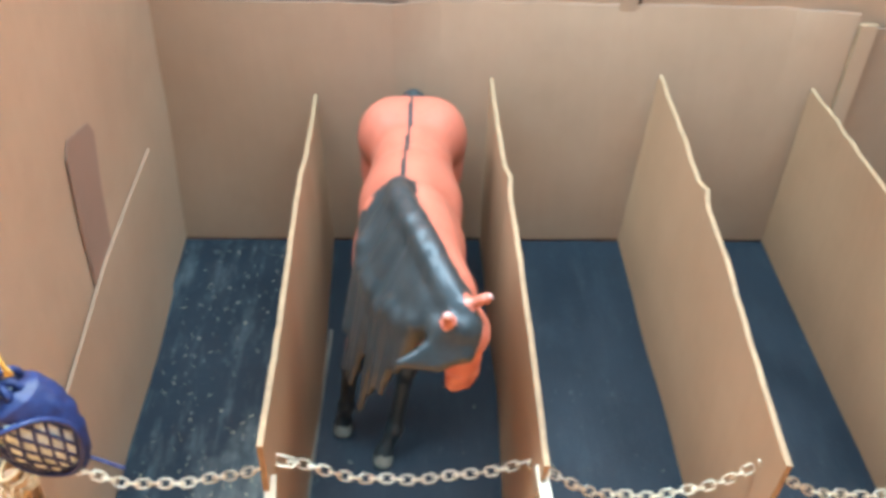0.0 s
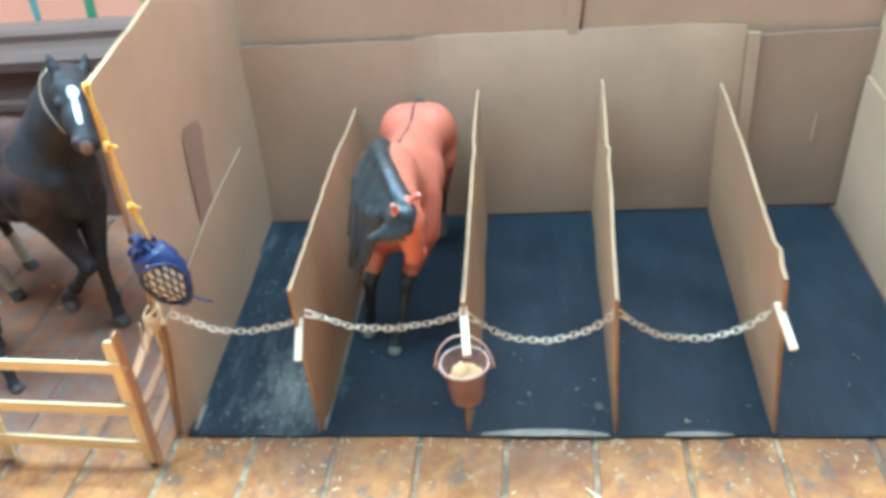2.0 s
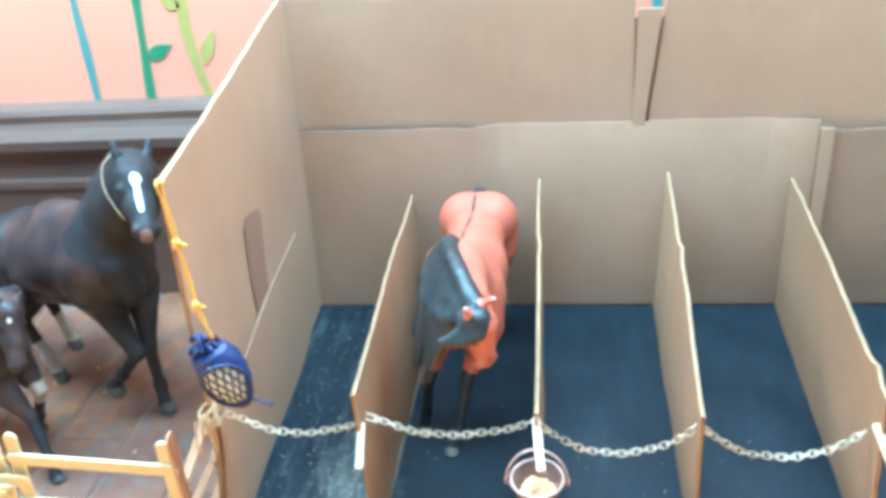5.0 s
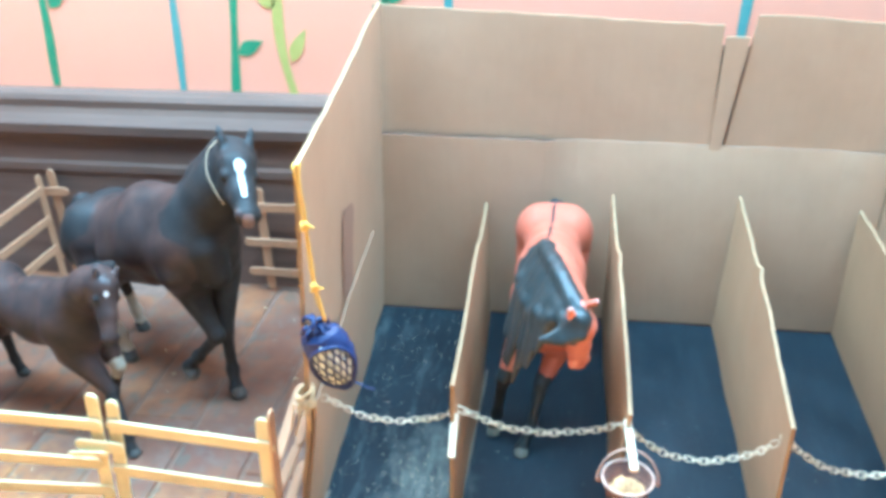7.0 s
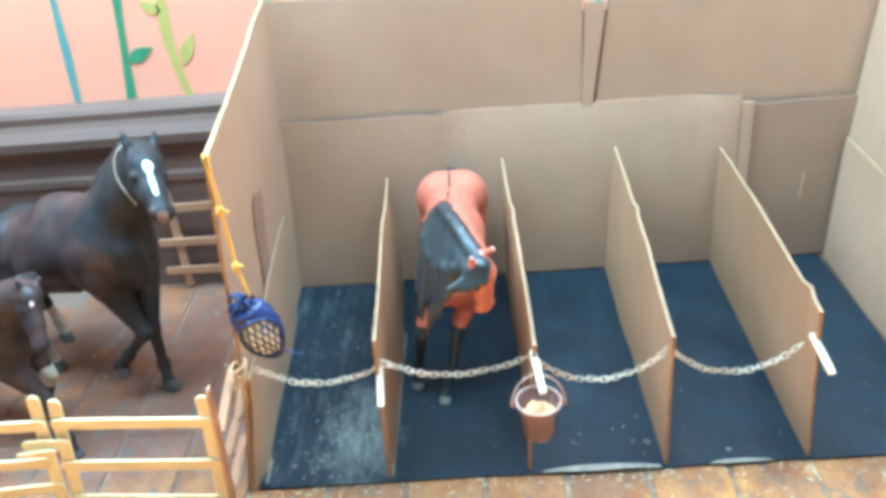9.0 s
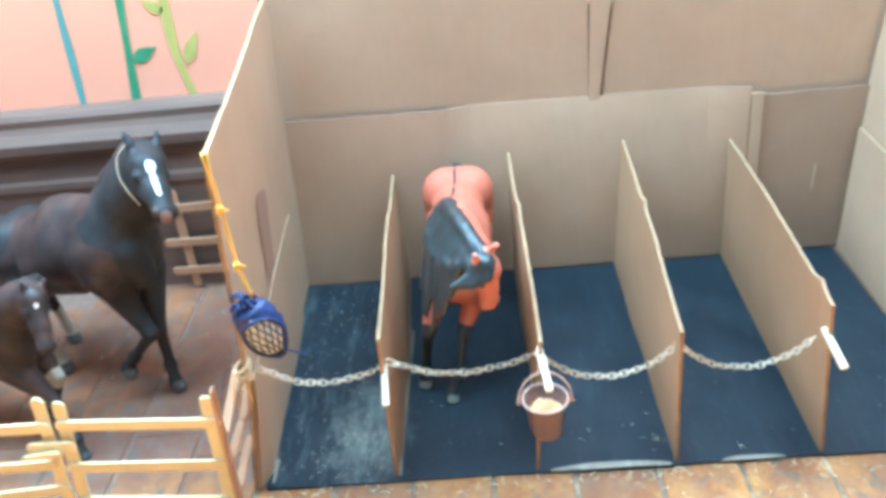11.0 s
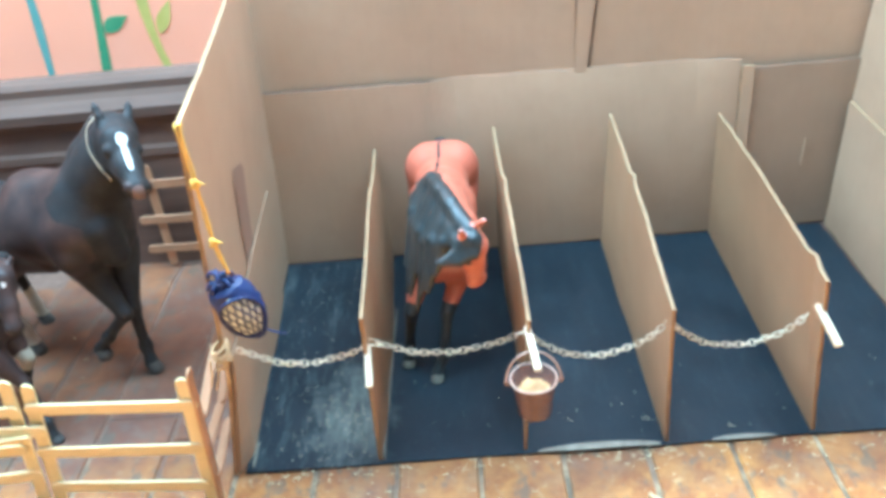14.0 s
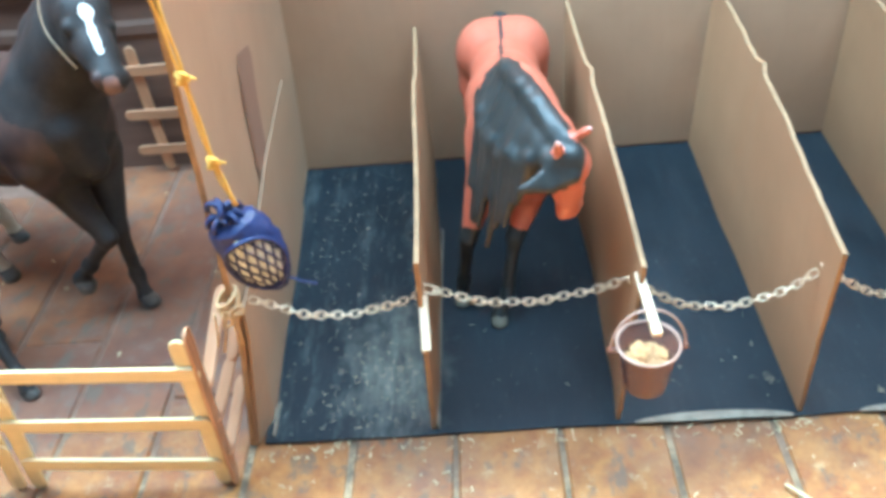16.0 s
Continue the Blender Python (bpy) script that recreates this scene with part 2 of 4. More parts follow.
RED = plain("red_bay_plastic", (0.49, 0.135, 0.078), (0.57, 0.175, 0.105), 40.0, 0.34, 0.0002, 0.2, coat=0.15)
BLACK = plain("black_painted_plastic", (0.021, 0.025, 0.025), (0.038, 0.043, 0.043), 60.0, 0.42, 0.0004, 0.4, coat=0.14, spec=0.4)
DULL_BLACK = plain("dull_black_plastic", (0.023, 0.022, 0.022), (0.042, 0.038, 0.037), 50.0, 0.52, 0.0004, 0.4, spec=0.22)
BAY = plain("dark_bay_plastic", (0.024, 0.020, 0.020), (0.078, 0.046, 0.038), 14.0, 0.42, 0.0004, 0.35, coat=0.03, fine=4.0, spec=0.28)
WHITE = plain("white_painted_plastic", (0.72, 0.70, 0.66), (0.82, 0.80, 0.77), 60.0, 0.4)
SOCK = plain("grey_hoof_plastic", (0.20, 0.19, 0.15), (0.28, 0.27, 0.21), 60.0, 0.45)
PINK = plain("pale_pink_plastic", (0.66, 0.34, 0.28), (0.78, 0.50, 0.44), 60.0, 0.35)
CREAM = plain("cream_painted_plastic", (0.40, 0.35, 0.26), (0.52, 0.46, 0.36), 60.0, 0.4)
HOOF = plain("dark_grey_hoof_plastic", (0.055, 0.055, 0.055), (0.12, 0.115, 0.105), 120.0, 0.4)
MUZZLE = plain("pink_brown_plastic", (0.15, 0.095, 0.08), (0.24, 0.15, 0.125), 60.0, 0.4)


def tinted_plastic():
    n = Nodes("brown_tinted_plastic")
    m = n.done(n.mix(n.ramp(n.noise(40.0), 0.3, 0.7), (0.36, 0.20, 0.16), (0.46, 0.27, 0.22)), 0.22, n.noise(200.0), 0.0002, 0.2)
    n.b.inputs["Transmission Weight"].default_value = 0.7
    return m


BUCKET = tinted_plastic()
HANDLE = plain("pinkish_brown_plastic", (0.42, 0.28, 0.22), (0.55, 0.40, 0.33), 80.0, 0.25)


# ---- mesh tools ----
def mesh_object(name, verts, faces, mats, parent=None, label="", slots=None, smooth=False):
    me = bpy.data.meshes.new(name)
    me.from_pydata([tuple(v) for v in verts], [], [tuple(f) for f in faces])
    for m in mats if isinstance(mats, (list, tuple)) else [mats]:
        me.materials.append(m)
    if slots is not None:
        me.polygons.foreach_set("material_index", list(slots))
    me.polygons.foreach_set("use_smooth", [smooth] * len(me.polygons))
    me.update()
    ob = new(name, me)
    ob.parent = parent
    if label:
        ob["label"] = label
    return ob


def part(name, bm, material, parent, label="", smooth=False):
    """Links a bmesh as one mesh object under a thing or a part."""
    me = bpy.data.meshes.new(name)
    bmesh.ops.recalc_face_normals(bm, faces=bm.faces)
    bm.to_mesh(me)
    bm.free()
    me.materials.append(material)
    me.polygons.foreach_set("use_smooth", [smooth] * len(me.polygons))
    ob = new(name, me)
    ob.parent = parent
    if label:
        ob["label"] = label
    return ob


def thing(name, at, label, category, group="", kind=""):
    ob = new(name)
    ob.location = at
    ob.empty_display_size = 0.01
    return tagged(ob, label, category, group, kind)


def box(lo, hi, bevel=0.0, segments=2):
    bm = bmesh.new()
    bmesh.ops.create_cube(bm, size=1.0)
    for v in bm.verts:
        v.co = Vector([lo[i] + (v.co[i] + 0.5) * (hi[i] - lo[i]) for i in range(3)])
    if bevel:
        bmesh.ops.bevel(bm, geom=bm.edges[:], offset=bevel, segments=segments, affect="EDGES", profile=0.7)
    return bm


def tube(points, radii, sides=8, closed=False):
    """A round tube along points; radii one number or one for each point."""
    pts = [Vector(p) for p in points]
    n = len(pts)
    rad = [radii] * n if isinstance(radii, (int, float)) else radii
    bm = bmesh.new()
    rings, up = [], None
    for i, p in enumerate(pts):
        a = pts[(i - 1) % n] if closed or i > 0 else p
        b = pts[(i + 1) % n] if closed or i < n - 1 else p
        t = (b - a).normalized()
        if up is None:
            up = t.orthogonal().normalized()
        up = (up - t * up.dot(t)).normalized()
        side = t.cross(up)
        rings.append([bm.verts.new(p + rad[i] * (math.cos(q) * up + math.sin(q) * side)) for q in [2 * math.pi * k / sides for k in range(sides)]])
    for i in range(n if closed else n - 1):
        r, s = rings[i], rings[(i + 1) % n]
        for k in range(sides):
            bm.faces.new((r[k], r[(k + 1) % sides], s[(k + 1) % sides], s[k]))
    if not closed:
        bm.faces.new(rings[0][::-1])
        bm.faces.new(rings[-1])
    return bm


def sweep(points, steps):
    """A smooth run of points through the given ones."""
    p = [Vector(q) for q in points]
    p = [2 * p[0] - p[1], *p, 2 * p[-1] - p[-2]]
    out = []
    for i in range(1, len(p) - 2):
        for k in range(steps):
            u = k / steps
            out.append(0.5 * (2 * p[i] + (p[i + 1] - p[i - 1]) * u + (2 * p[i - 1] - 5 * p[i] + 4 * p[i + 1] - p[i + 2]) * u * u + (3 * p[i] - p[i - 1] - 3 * p[i + 1] + p[i + 2]) * u ** 3))
    return [*out, p[-2]]


def board(name, us, vs, place, across, thick, parent, mats=None, hole=None, label=""):
    """A cardboard sheet over a grid of u and v: place(u, v) is its middle, across its thickness direction. The faces take
    the first material, the cut edges the second. hole: (u0, u1, v0, v1), on lines of the grid."""
    across = Vector(across).normalized()
    nu, nv = len(us), len(vs)
    verts = []
    for side in (0.5, -0.5):
        for u in us:
            for v in vs:
                verts.append(Vector(place(u, v)) + across * thick * side)
    def at(s, i, j):
        return s * nu * nv + i * nv + j
    def solid(i, j):
        if not (0 <= i < nu - 1 and 0 <= j < nv - 1):
            return False
        if hole:
            u, v = (us[i] + us[i + 1]) / 2, (vs[j] + vs[j + 1]) / 2
            return not (hole[0] < u < hole[1] and hole[2] < v < hole[3])
        return True
    faces, slots = [], []
    for i in range(nu - 1):
        for j in range(nv - 1):
            if not solid(i, j):
                continue
            faces += [(at(0, i, j), at(0, i + 1, j), at(0, i + 1, j + 1), at(0, i, j + 1)), (at(1, i, j), at(1, i, j + 1), at(1, i + 1, j + 1), at(1, i + 1, j))]
            slots += [0, 0]
            for di, dj, a, b in ((-1, 0, (i, j + 1), (i, j)), (1, 0, (i + 1, j), (i + 1, j + 1)), (0, -1, (i, j), (i + 1, j)), (0, 1, (i + 1, j + 1), (i, j + 1))):
                if not solid(i + di, j + dj):
                    faces.append((at(0, *a), at(1, *a), at(1, *b), at(0, *b)))
                    slots.append(1)
    return mesh_object(name, verts, faces, mats or [CARD, CUT], parent, label, slots)


def lerp(a, b, u):
    return a + (b - a) * u


def steps(a, b, n):
    return [a + (b - a) * i / n for i in range(n + 1)]


def wobble(x, y, z, size, amount):
    return amount * noise.noise(Vector((x, y, z)) / size)


# ---- the room ----
def room():
    top, x0, x1, y0, y1 = 1.10, -1.7, 1.7, -1.7, 0.365
    north = part("wall_north", box((x0, y1, -0.01), (x1, y1 + 0.15, top)), WALL, None)
    tagged(north, "coral painted wall with flower stems painted on it", "wall", kind="structure")
    for name, lo, hi in (("wall_west", (x0 - 0.15, y0, -0.01), (x0, y1 + 0.15, top)), ("wall_east", (x1, y0, -0.01), (x1 + 0.15, y1 + 0.15, top))):
        tagged(part(name, box(lo, hi), PLASTER, None), "plain pale plaster wall of the room", "wall", kind="structure")
    tagged(part("wall_south", box((x0 - 0.15, y0 - 0.15, -0.01), (x1 + 0.15, y0, top)), PLASTER, None), "plain pale plaster wall of the room", "wall", kind="structure")
    # the ceiling lies in four pieces round the assumed roof window
    wx0, wx1, wy0, wy1 = WIN_X - WIN_W / 2, WIN_X + WIN_W / 2, WIN_SOUTH, WIN_Y + WIN_H / 2
    bm = bmesh.new()
    for lo, hi in (((x0, y0, top), (wx0, y1, top + 0.1)), ((wx1, y0, top), (x1, y1, top + 0.1)), ((wx0, y0, top), (wx1, wy0, top + 0.1)), ((wx0, wy1, top), (wx1, y1, top + 0.1))):
        piece = box(lo, hi)
        me = bpy.data.meshes.new("piece")
        piece.to_mesh(me)
        piece.free()
        bm.from_mesh(me)
        bpy.data.meshes.remove(me)
    tagged(part("ceiling", bm, PLASTER, None), "pale plaster ceiling, unseen, with an assumed roof window opening", "ceiling", kind="structure")
    return north


north = room()


def baseboard():
    """A tall stepped skirting of dark wood along the coral wall."""
    profile = [(0.3600, -0.002), (0.3395, -0.002), (0.3395, 0.128), (0.3375, 0.134), (0.3375, 0.142), (0.3400, 0.146), (0.3405, 0.168), (0.3360, 0.176), (0.3330, 0.180),
               (0.3330, 0.190), (0.3370, 0.194), (0.3420, 0.200), (0.3450, 0.206), (0.3450, 0.214), (0.3490, 0.219), (0.3570, 0.221), (0.3649, 0.2215)]
    bm = bmesh.new()
    xs = steps(-1.69, 1.69, 60)
    rows = [[bm.verts.new((x, y + wobble(x, z, 0, 0.3, 0.0008), z + wobble(x, 0, z, 0.5, 0.001))) for y, z in profile] for x in xs]
    for a, b in zip(rows, rows[1:]):
        for k in range(len(profile) - 1):
            bm.faces.new((a[k], a[k + 1], b[k + 1], b[k]))
    return tagged(part("baseboard", bm, MOULD, None), "tall dark stained wooden skirting board with stepped moulding", "baseboard", kind="structure")


baseboard()


def painted(name, outline, material, label):
    """A flat painted shape on the coral wall, given as x and z."""
    bm = bmesh.new()
    bm.faces.new([bm.verts.new((x, 0.3642, z)) for x, z in outline])
    r = bmesh.ops.extrude_face_region(bm, geom=bm.faces[:])
    for v in r["geom"]:
        if isinstance(v, bmesh.types.BMVert):
            v.co.y += 0.0006
    part(name, bm, material, north, label)


def stem(x0, z0, x1, z1, width, material, label, bend=0.0):
    left, right = [], []
    for i in range(13):
        u = i / 12
        x = lerp(x0, x1, u) + bend * math.sin(u * math.pi * 2) + wobble(u, x0, 0, 0.3, 0.001)
        w = width * (0.5 + 0.09 * math.sin(9 * u + x0 * 40))
        left.append((x - w, lerp(z0, z1, u)))
        right.append((x + w, lerp(z0, z1, u)))
    painted("painted_stem", left + right[::-1], material, label)


def leaf(x, z, length, angle, fat, material, label):
    a = radians(angle)
    c, s = math.cos(a), math.sin(a)
    half = [(u * length, fat * math.sin(math.pi * u ** 0.8) * (1 - 0.25 * u)) for u in steps(0, 1, 10)]
    pts = half + [(u, -v * 0.75) for u, v in half[::-1][1:-1]]
    painted("painted_leaf", [(x + c * u - s * v, z + s * u + c * v) for u, v in pts], material, label)


GREEN = plain("painted_green", (0.085, 0.26, 0.12), (0.12, 0.33, 0.16), 60.0, 0.6)
TEAL = plain("painted_teal", (0.15, 0.33, 0.30), (0.20, 0.39, 0.36), 60.0, 0.6)
LIME = plain("painted_lime", (0.48, 0.43, 0.10), (0.57, 0.52, 0.15), 60.0, 0.6)
PURPLE = plain("painted_purple", (0.10, 0.06, 0.30), (0.15, 0.09, 0.38), 60.0, 0.6)
stem(-0.487, 0.224, -0.474, 0.40, 0.0085, GREEN, "dark green painted stem")
leaf(-0.474, 0.308, 0.028, 40, 0.009, GREEN, "dark green painted leaf")
stem(-0.340, 0.222, -0.330, 0.40, 0.0075, TEAL, "teal painted stem")
stem(-0.2805, 0.222, -0.2600, 0.40, 0.0085, GREEN, "green painted stem")
leaf(-0.2715, 0.262, 0.031, 27, 0.0095, GREEN, "green painted leaf")
stem(-0.216, 0.220, -0.232, 0.40, 0.0095, LIME, "lime painted stem", -0.004)
leaf(-0.2150, 0.255, 0.038, 62, 0.0085, LIME, "lime painted leaf")
leaf(-0.226, 0.312, 0.024, 150, 0.008, LIME, "lime painted leaf")
stem(-0.105, 0.222, -0.122, 0.40, 0.0085, GREEN, "green painted stem")
leaf(-0.115, 0.318, 0.030, 20, 0.010, GREEN, "green painted leaf")
stem(-0.052, 0.222, -0.048, 0.40, 0.0075, TEAL, "teal painted stem")
stem(0.2235, 0.222, 0.2300, 0.40, 0.0085, TEAL, "teal painted stem")
leaf(0.508, 0.300, 0.05, -30, 0.016, GREEN, "green painted leaf")
leaf(0.535, 0.285, 0.06, -40, 0.020, PURPLE, "purple painted petal")


# ---- the cardboard stable ----
stable = thing("toy_stable", (0.18, 0.16, 0.0), "open-topped cardboard toy stable with five narrow stalls", "toy stable")


def under(ob, parent):
    """Parents ob and leaves it where it stands."""
    ob.parent = parent
    ob.matrix_parent_inverse = Matrix.Translation(parent.location).inverted()
    return ob


def left_x(y, z):
    return lerp(-0.108, -0.124, y / 0.32) + z * lerp(0.071, 0.050, y / 0.32) + wobble(0, y, z, 0.12, 0.0022)


def left_top(y):
    return lerp(0.300, 0.327, y / 0.31)


def build_left_wall():
    ys = sorted(set(steps(0.0, 0.316, 22) + [0.117, 0.158]))
    vs = sorted(set(steps(0.0, 1.0, 16) + [0.43, 0.635]))
    def place(y, v):
        z = left_top(y) * v
        edge = 1.0 if y < 0.001 else 0.0
        y = y + edge * (-0.006 * v + wobble(0, 5, z, 0.02, 0.0012))
        foot = edge * max(0.0, 1.0 - z / 0.09)   # the front edge splays out at its foot
        y -= 0.005 * foot
        return (left_x(max(y, 0.0), z) - 0.008 * foot, y, z + (wobble(y, 3, 0, 0.03, 0.0012) if v > 0.99 else 0.0))
    wall = board("side_wall", ys, vs, place, (1, 0, 0), 0.0032, stable, label="tall kraft cardboard side wall with a dark patch")
    under(wall, stable)
    bm = bmesh.new()
    bm.faces.new([bm.verts.new((left_x(y, z) + 0.0024, y, z)) for y, z in ((0.114, 0.118), (0.116, 0.165), (0.118, 0.200), (0.124, 0.207), (0.140, 0.203), (0.154, 0.199), (0.160, 0.190), (0.155, 0.160), (0.149, 0.118))])
    bmesh.ops.triangulate(bm, faces=bm.faces[:])
    r = bmesh.ops.extrude_face_region(bm, geom=bm.faces[:])
    for v in r["geom"]:
        if isinstance(v, bmesh.types.BMVert):
            v.co.x += 0.0005
    under(part("dark_patch", bm, CARD_RED, stable, "thin dark red-brown patch"), stable)
    # a box flap folded up against the inside
    def flap_place(y, v):
        z = lerp(0.113, 0.126, min(1.0, max(0.0, (y - 0.03) / 0.1))) * v
        foot = max(0.0, 1.0 - z / 0.09) if y < 0.001 else 0.0
        return (left_x(y, z) + 0.0032 + 0.001 * v - 0.008 * foot, y - 0.0045 * foot, z)
    # its darker edge colour paints in the weaker light on the rim
    under(board("inner_flap", steps(0.0005, 0.245, 14), steps(0.004, 1.0, 6), flap_place, (1, 0, 0), 0.0014, stable, [CARD, CARD_DARK]), stable)


def build_right_wall():
    def place(y, v):
        z = lerp(0.272, 0.304, y / 0.31) * v
        return (0.4745 + 0.055 * z + wobble(9, y, z, 0.12, 0.002), y, z)
    under(board("side_wall", steps(0.0, 0.316, 18), steps(0, 1, 12), place, (1, 0, 0), 0.0032, stable, label="tall kraft cardboard side wall"), stable)
    def flap_place(y, v):
        z = lerp(0.128, 0.143, y / 0.31) * v
        return (0.4705 + 0.05 * z + wobble(9, y, z, 0.12, 0.002) - 0.001 * v, y, z)
    under(board("inner_flap", steps(0.03, 0.304, 12), steps(0.004, 1.0, 6), flap_place, (1, 0, 0), 0.0034, stable), stable)


def build_back_wall():
    def sheet(name, x0, x1, z0, z1, y, label, mats=None, top=None, nx=20, lean=None, skew=(0.0, 0.0), thick=0.0038, bottom=None):
        def place(u, v):
            z = lerp(bottom(u) if bottom else z0, top(u) if top else z1, v)
            w = (u - x0) / (x1 - x0)
            u += (skew[0] * (1 - w) + skew[1] * w) * (z - 0.19)
            jag = wobble(u, 7, y * 90, 0.02, 0.0012) if v > 0.99 else 0.0
            return (u, y + (lean(u) * v ** 3 if lean else 0.0) + wobble(u, 2, z, 0.15, 0.0016), z + jag)
        under(board(name, steps(x0, x1, nx), steps(0, 1, 12), place, (0, 1, 0), thick, stable, mats, label=label), stable)
    # dark edges of back_lower and back_recess paint in shade along their tops
    sheet("back_lower", -0.1215, 0.3650, 0.0, 0.196, 0.3120, "kraft cardboard lower back wall", top=lambda x: 0.199 - 0.012 * (x + 0.12) , nx=60, mats=[CARD, CARD_RED], lean=lambda x: lerp(0.0015, 0.0090, min(1.0, max(0.0, (x - 0.05) / 0.03), max(0.0, (0.365 - x) / 0.04))), thick=0.0016)
    sheet("back_upper", -0.116, 0.2030, 0.188, 0.32, 0.3235, "kraft cardboard upper back wall", top=lambda x: 0.323 - 0.05 * (x + 0.11), nx=40, bottom=lambda x: (0.1975 if x < 0.06 else 0.190) - 0.012 * (x + 0.12))
    sheet("back_strip", 0.2022, 0.2132, 0.186, 0.297, 0.3215, "narrow cardboard strip over a seam", nx=3, skew=(0.03, 0.120))
    sheet("back_upper", 0.2162, 0.4920, 0.180, 0.318, 0.3240, "kraft cardboard upper back wall", top=lambda x: 0.316 - 0.075 * max(0.0, x - 0.25), skew=(0.120, 0.0))
    # dark sheet added behind the gap to stand for its shade
    sheet("seam_backing", 0.1950, 0.2400, 0.186, 0.288, 0.3290, "dark sheet added behind the seam as its shade", [CARD_RED, CARD_RED], nx=3, thick=0.0016)
    sheet("back_fold", 0.3655, 0.3770, 0.0, 0.187, 0.3105, "folded pale cardboard edge", [CARD_PALE, CUT], nx=2)
    sheet("back_recess", 0.3775, 0.4850, 0.0, 0.184, 0.3125, "recessed grey-brown cardboard panel", [CARD_DARK, CARD_RED], nx=8, skew=(0.0, 0.057), thick=0.0014)


def scratch(x, z0, z1):
    bm = bmesh.new()
    for u, w in ((0.0, 0.0004), (0.3, 0.0011), (0.7, 0.0008), (1.0, 0.0003)):
        for y in (0.3092, 0.3108):
            for q in (-1, 1):
                bm.verts.new((x + q * w + 0.0012 * u, y, lerp(z0, z1, u)))
    bm.verts.ensure_lookup_table()
    v = bm.verts
    for k in range(3):
        a, b = 4 * k, 4 * k + 4
        for p, q in ((0, 1), (1, 3), (3, 2), (2, 0)):
            bm.faces.new((v[a + p], v[a + q], v[b + q], v[b + p]))
    bm.faces.new((v[0], v[2], v[3], v[1]))
    bm.faces.new((v[12], v[13], v[15], v[14]))
    under(part("scratch", bm, CARD_PALE, stable, "pale scratch in the cardboard"), stable)


scratch(0.4370, 0.072, 0.102)
build_left_wall()
build_right_wall()
build_back_wall()


def divider(xf0, xf1, xb0, xb1, zf, zb, notch, seed, bow=0.0):
    """A low partition: x of the front edge at foot and top, of the back edge at foot and top, heights in front and behind."""
    def place(y, v):
        u = y / 0.309
        bump = 0.004 * math.exp(-((y - notch) / 0.006) ** 2)
        top = lerp(zf, zb, u) + 0.004 * math.sin(math.pi * u) + bump
        z = top * v
        if v > 0.99:
            z += wobble(seed, y, 0, 0.012, 0.0016)
        fx, bx = lerp(xf0, xf1, v), lerp(xb0, xb1, v)
        x = lerp(fx, bx, u) + wobble(seed * 3, y, z, 0.09, 0.0028) * math.sin(math.pi * u) + (0.0016 * math.exp(-((y - notch) / 0.01) ** 2) * v)
        x += bow * (1 - v) ** 1.5 * min(1.0, u * 9) * min(1.0, (1 - u) * 3)
        if y < 0.001:
            y += -0.007 * v + wobble(seed, 4, z, 0.015, 0.0014)
        return (x, y, z)
    ob = board("divider", steps(0.0, 0.309, 44), steps(0.0, 1.0, 10), place, (1, 0, 0), 0.0025, stable, [CARD_BROWN, CUT], label="low kraft cardboard stall divider with rough top edge")
    return under(ob, stable)


divider(0.000, 0.005, -0.004, -0.007, 0.146, 0.131, 0.215, 1.3, 0.0034)
divider(0.116, 0.1225, 0.116, 0.117, 0.133, 0.145, 0.185, 2.7, 0.0030)
divider(0.227, 0.224, 0.229, 0.236, 0.133, 0.149, 0.169, 4.1)
divider(0.341, 0.328, 0.347, 0.346, 0.147, 0.139, 0.020, 5.9)


def torn_foot(x0, x1, y0, y1, seed):
    """A pale torn strip of paper that stands along the foot of a divider."""
    bm = bmesh.new()
    rows = []
    for i, y in enumerate(steps(y0, y1, 26)):
        u = i / 26
        x = lerp(x0, x1, u) + wobble(y, seed, 0, 0.02, 0.0009)
        high = (0.0035 + 0.0028 * noise.noise(Vector((y * 90, seed, 0)))) * min(1.0, 6 * (1 - u) + 0.1)
        rows.append([bm.verts.new(p) for p in ((x, y, 0.0004), (x + 0.0012, y, 0.0006), (x + 0.0003, y, max(0.0012, high)), (x - 0.0004, y, max(0.0010, high)))])
    for a, b in zip(rows, rows[1:]):
        for k in range(4):
            bm.faces.new((a[k], a[(k + 1) % 4], b[(k + 1) % 4], b[k]))
    bm.faces.new(rows[0])
    bm.faces.new(rows[-1][::-1])
    under(part("torn_foot", bm, WORN, stable, "pale torn paper along the foot"), stable)


torn_foot(0.0026, 0.0046, 0.0005, 0.205, 1.0)
torn_foot(-0.1035, -0.1040, 0.001, 0.030, 2.0)


def peg(a, b, width=0.0050):
    """A short piece of stick pushed into the front of a divider."""
    a, b = Vector(a), Vector(b)
    d = (b - a)
    bm = box((-width / 2, -0.0018, 0), (width / 2, 0.0018, d.length), 0.0008)
    bm.transform(Matrix.Translation(a) @ d.to_track_quat("Z", "Y").to_matrix().to_4x4())
    under(part("hook_peg", bm, PEG, stable, "whitish wooden peg"), stable)


peg((0.0050, 0.001, 0.1150), (0.0058, -0.0230, 0.0965))
peg((0.1215, 0.001, 0.1215), (0.1255, -0.0350, 0.1105))
peg((0.3275, 0.001, 0.1215), (0.3325, -0.0290, 0.1075))

